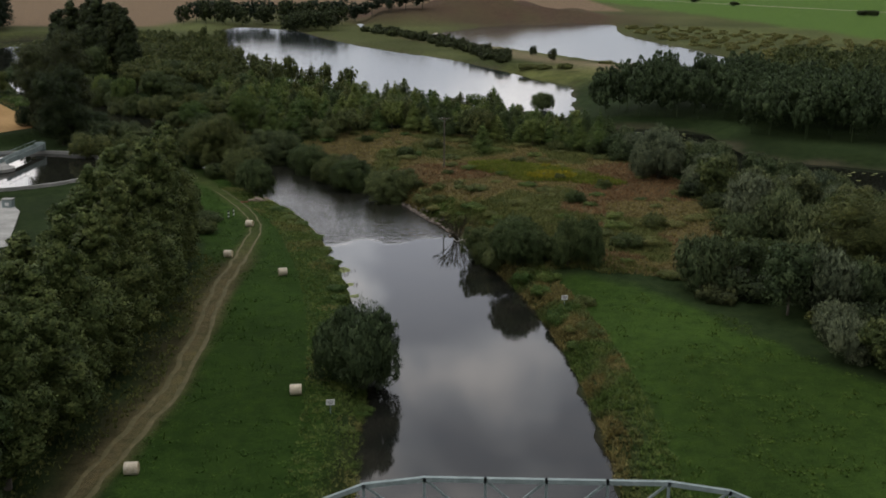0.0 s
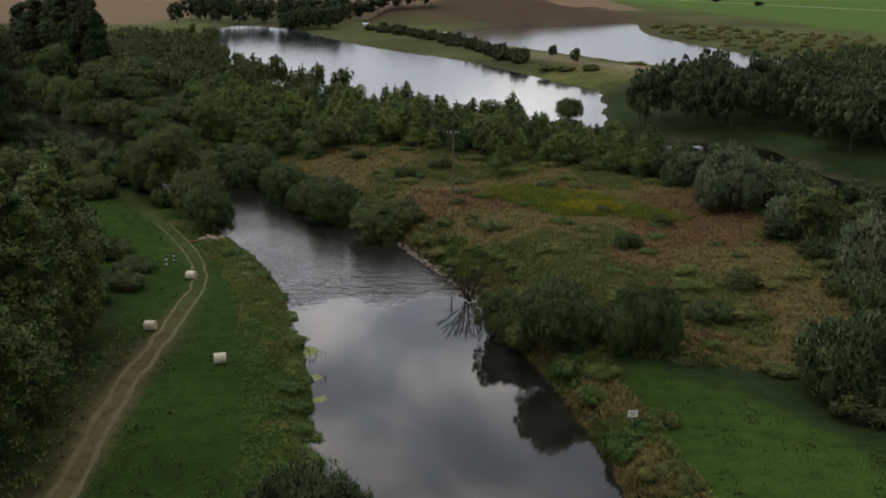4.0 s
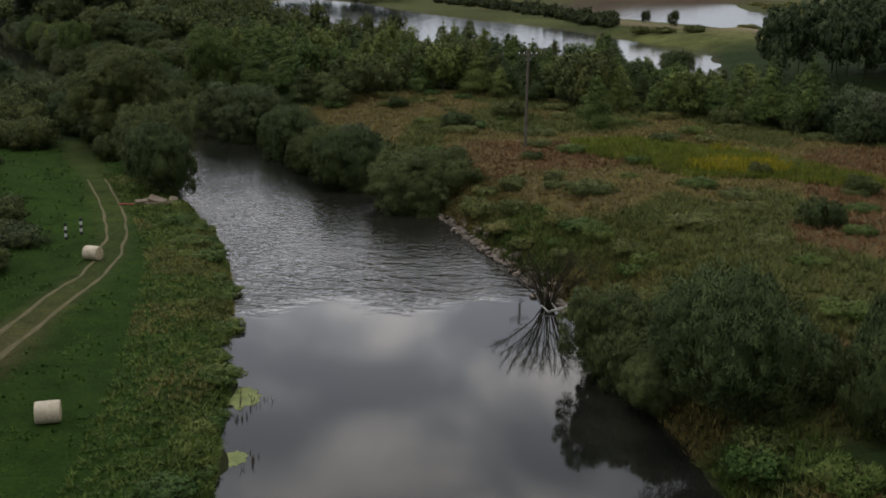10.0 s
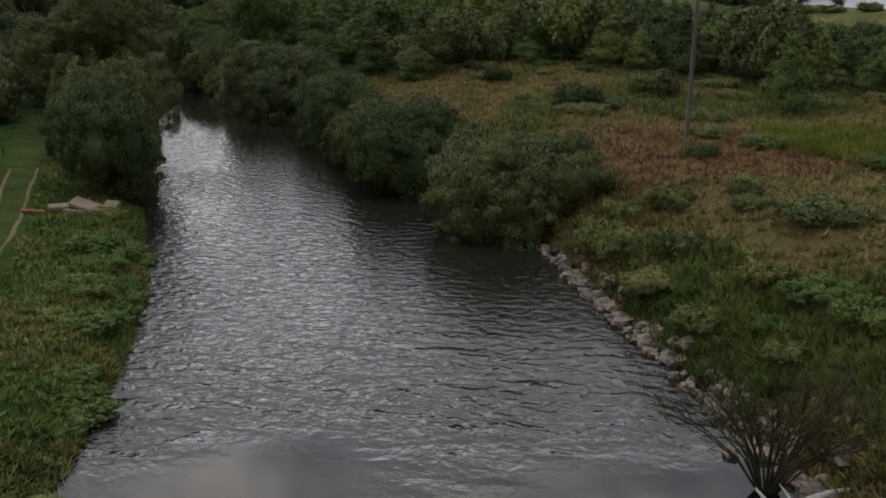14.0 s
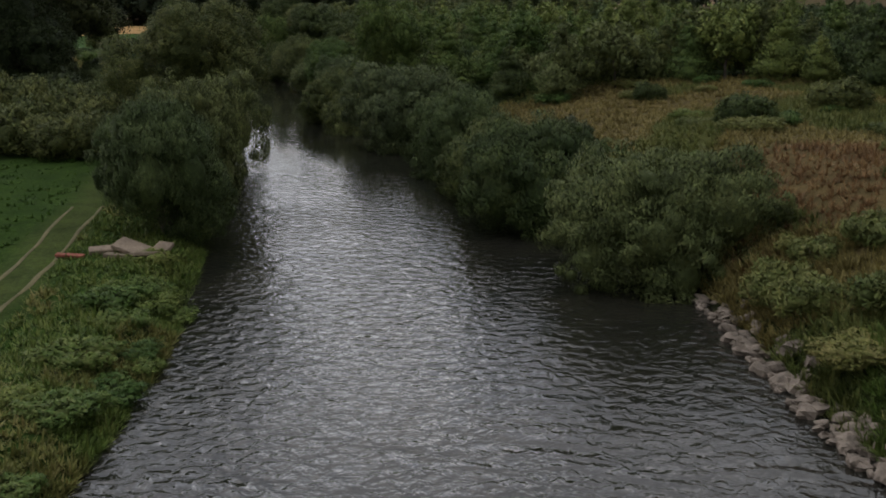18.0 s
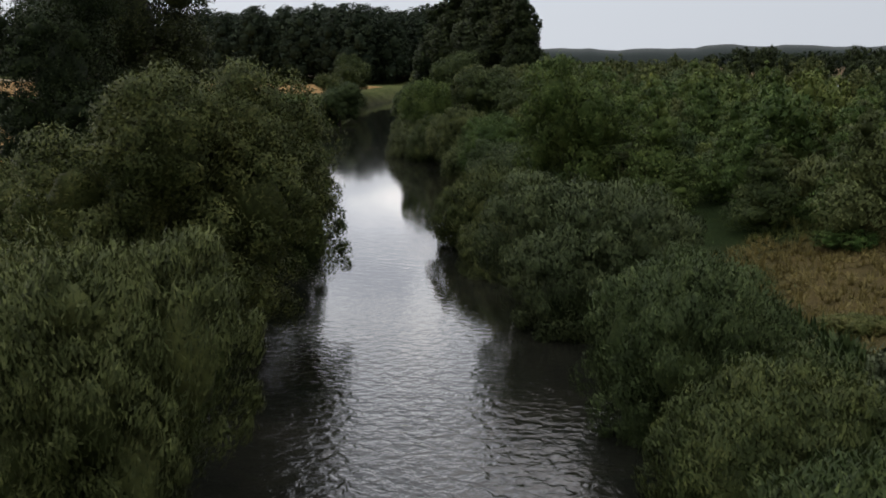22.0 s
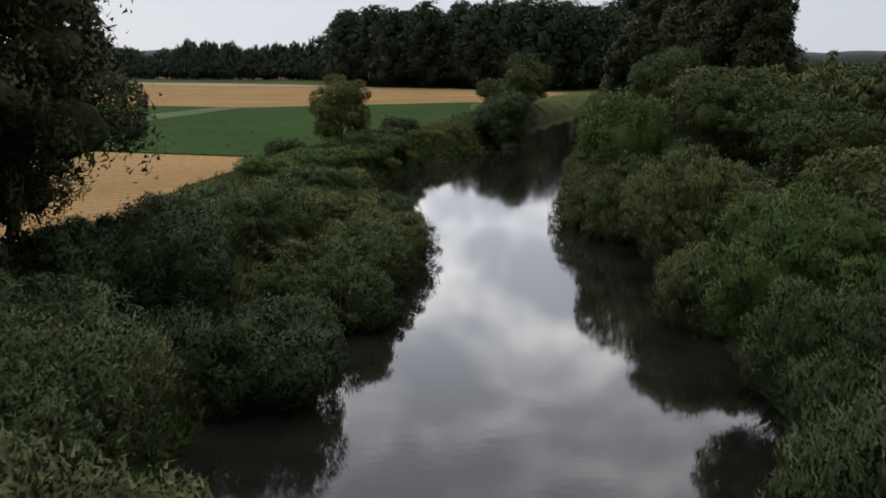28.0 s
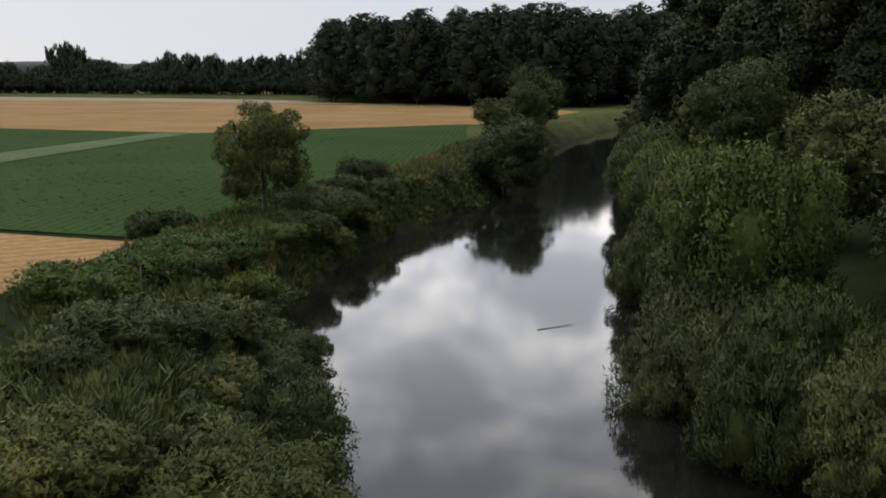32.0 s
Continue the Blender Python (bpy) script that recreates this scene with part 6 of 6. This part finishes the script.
for s in (-0.9, 0.9):
    bm = bmesh.new()
    box(bm, s, 12, 3.0, 0.15, 22, 1.1)
    girder = part("girder", (bm, M_STEEL), basin)
    for i in range(8):
        bm = bmesh.new()
        box(bm, s, 2.5 + 2.7 * i, 3.95, 0.06, 0.06, 0.9)
        part("rail_post", (bm, M_STEEL), girder)
    bm = bmesh.new()
    box(bm, s, 12, 4.4, 0.06, 21, 0.06)
    part("handrail", (bm, M_STEEL), girder)
bm = bmesh.new()
box(bm, 0, 12, 2.55, 1.7, 22, 0.12)
part("walkway", (bm, M_CONCRETE), basin)
bm = bmesh.new()
box(bm, 0, 22.5, 3.0, 2.2, 1.2, 1.8)
bmesh.ops.bevel(bm, geom=bm.edges[:], offset=0.08, segments=2, affect="EDGES")
part("drive_box", (bm, M_STEEL), basin)
hut = thing("switch_cabinet", "small dark green switch cabinet beside the basin", "cabinet", m=pose(-81.5, 193.5, on_ground(-81.5, 193.5)))
bm = bmesh.new()
box(bm, 0, 0, 0.8, 1.8, 1.4, 1.6)
body = part("body", (bm, M_STEEL), hut)
bm = bmesh.new()
box(bm, 0, 0, 1.66, 2.0, 1.6, 0.12)
part("roof", (bm, M_CONCRETE), hut)
bm = bmesh.new()
box(bm, 0, -0.72, 0.8, 0.7, 0.04, 0.6)
part("door_panel", (bm, M_WHITE), body, "pale notice panel")
# paved yard patches and gravel ways
for name, poly, lift, mat, label in (("yard", [(-92, 196), (-84, 199), (-78, 190), (-70, 165), (-78, 160), (-95, 175)], 0.10, M_CONCRETE, "pale concrete yard by the basin"),
                                    ("gravel_way", [(107, 326), (112, 322), (126, 346), (118, 368), (112, 367), (118, 347)], 0.25, M_GRAVEL, "pale gravel way behind the dark wood")):
    bm = bmesh.new()
    zz = max(on_ground(x, y) for x, y in poly) + lift
    top = [bm.verts.new((x, y, zz)) for x, y in poly]
    face = bm.faces.new(top)
    bmesh.ops.extrude_face_region(bm, geom=[face])
    bm.verts.ensure_lookup_table()
    for v in top:
        v.co.z -= 1.0
    bmesh.ops.recalc_face_normals(bm, faces=bm.faces)
    me = bpy.data.meshes.new(name)
    bm.to_mesh(me)
    bm.free()
    me.materials.append(mat)
    tagged(new(name, me), label, "paving", kind="structure")
# way on the bar between the lakes, and the far road
for name, pts, w, mat, label in (("gravel_way", [(-20, 690), (4, 622), (36, 556), (50, 524), (62, 484), (72, 452), (80, 430)], 1.6, M_GRAVEL, "pale gravel way on the bar between the lakes"),
                                 ("road", [(60, 1650), (330, 1130), (420, 960), (520, 760)], 3.0, M_GRAVEL, "far pale road across the green fields")):
    q = []
    for (ax, ay), (bx2, by2) in zip(pts, pts[1:]):
        q += [(ax + (bx2 - ax) * k / 12, ay + (by2 - ay) * k / 12, by2 - ay, -(bx2 - ax)) for k in range(12)]
    q = np.array(q)
    nr = q[:, 2:] / np.linalg.norm(q[:, 2:], axis=1)[:, None]
    rows = [np.column_stack([q[:, :2] + nr * w * k, ground_z(q[:, 0], q[:, 1]) + 0.3]) for k in (-1, 1)]
    v = np.stack(rows, 1).reshape(-1, 3)
    i = np.arange(len(v)).reshape(-1, 2)
    f = np.stack([i[:-1, 0], i[:-1, 1], i[1:, 1], i[1:, 0]], -1)
    tagged(new(name, mesh_np(name, v, f, mat)), label, "road", kind="structure")
for x, y, r, h, s in ((253, 1280, 8, 7, 0), (271, 1164, 6, 5, 1), (327, 949, 6, 5, 2), (335, 945, 6, 6, 0), (36, 470, 2.2, 5.5, 1), (30, 505, 2.2, 4.5, 2)):
    plant("round_tree", x, y, r, h, M_OAK, "lone dark bush by the far lake and road", "shrub", "lone bushes", seed=s, detail=0.2)
for x, y, r, h in ((24, 438, 4, 2.5), (30, 432, 4, 2.2), (38, 425, 4, 2.4), (56, 446, 4, 1.8), (66, 436, 4, 2.0), (21, 329, 3, 1.4)):
    plant("low_scrub", x, y, r, h, M_HERB, "low yellow-green scrub on the lake's spit", "shrub", "spit scrub", seed=1, detail=0.2)
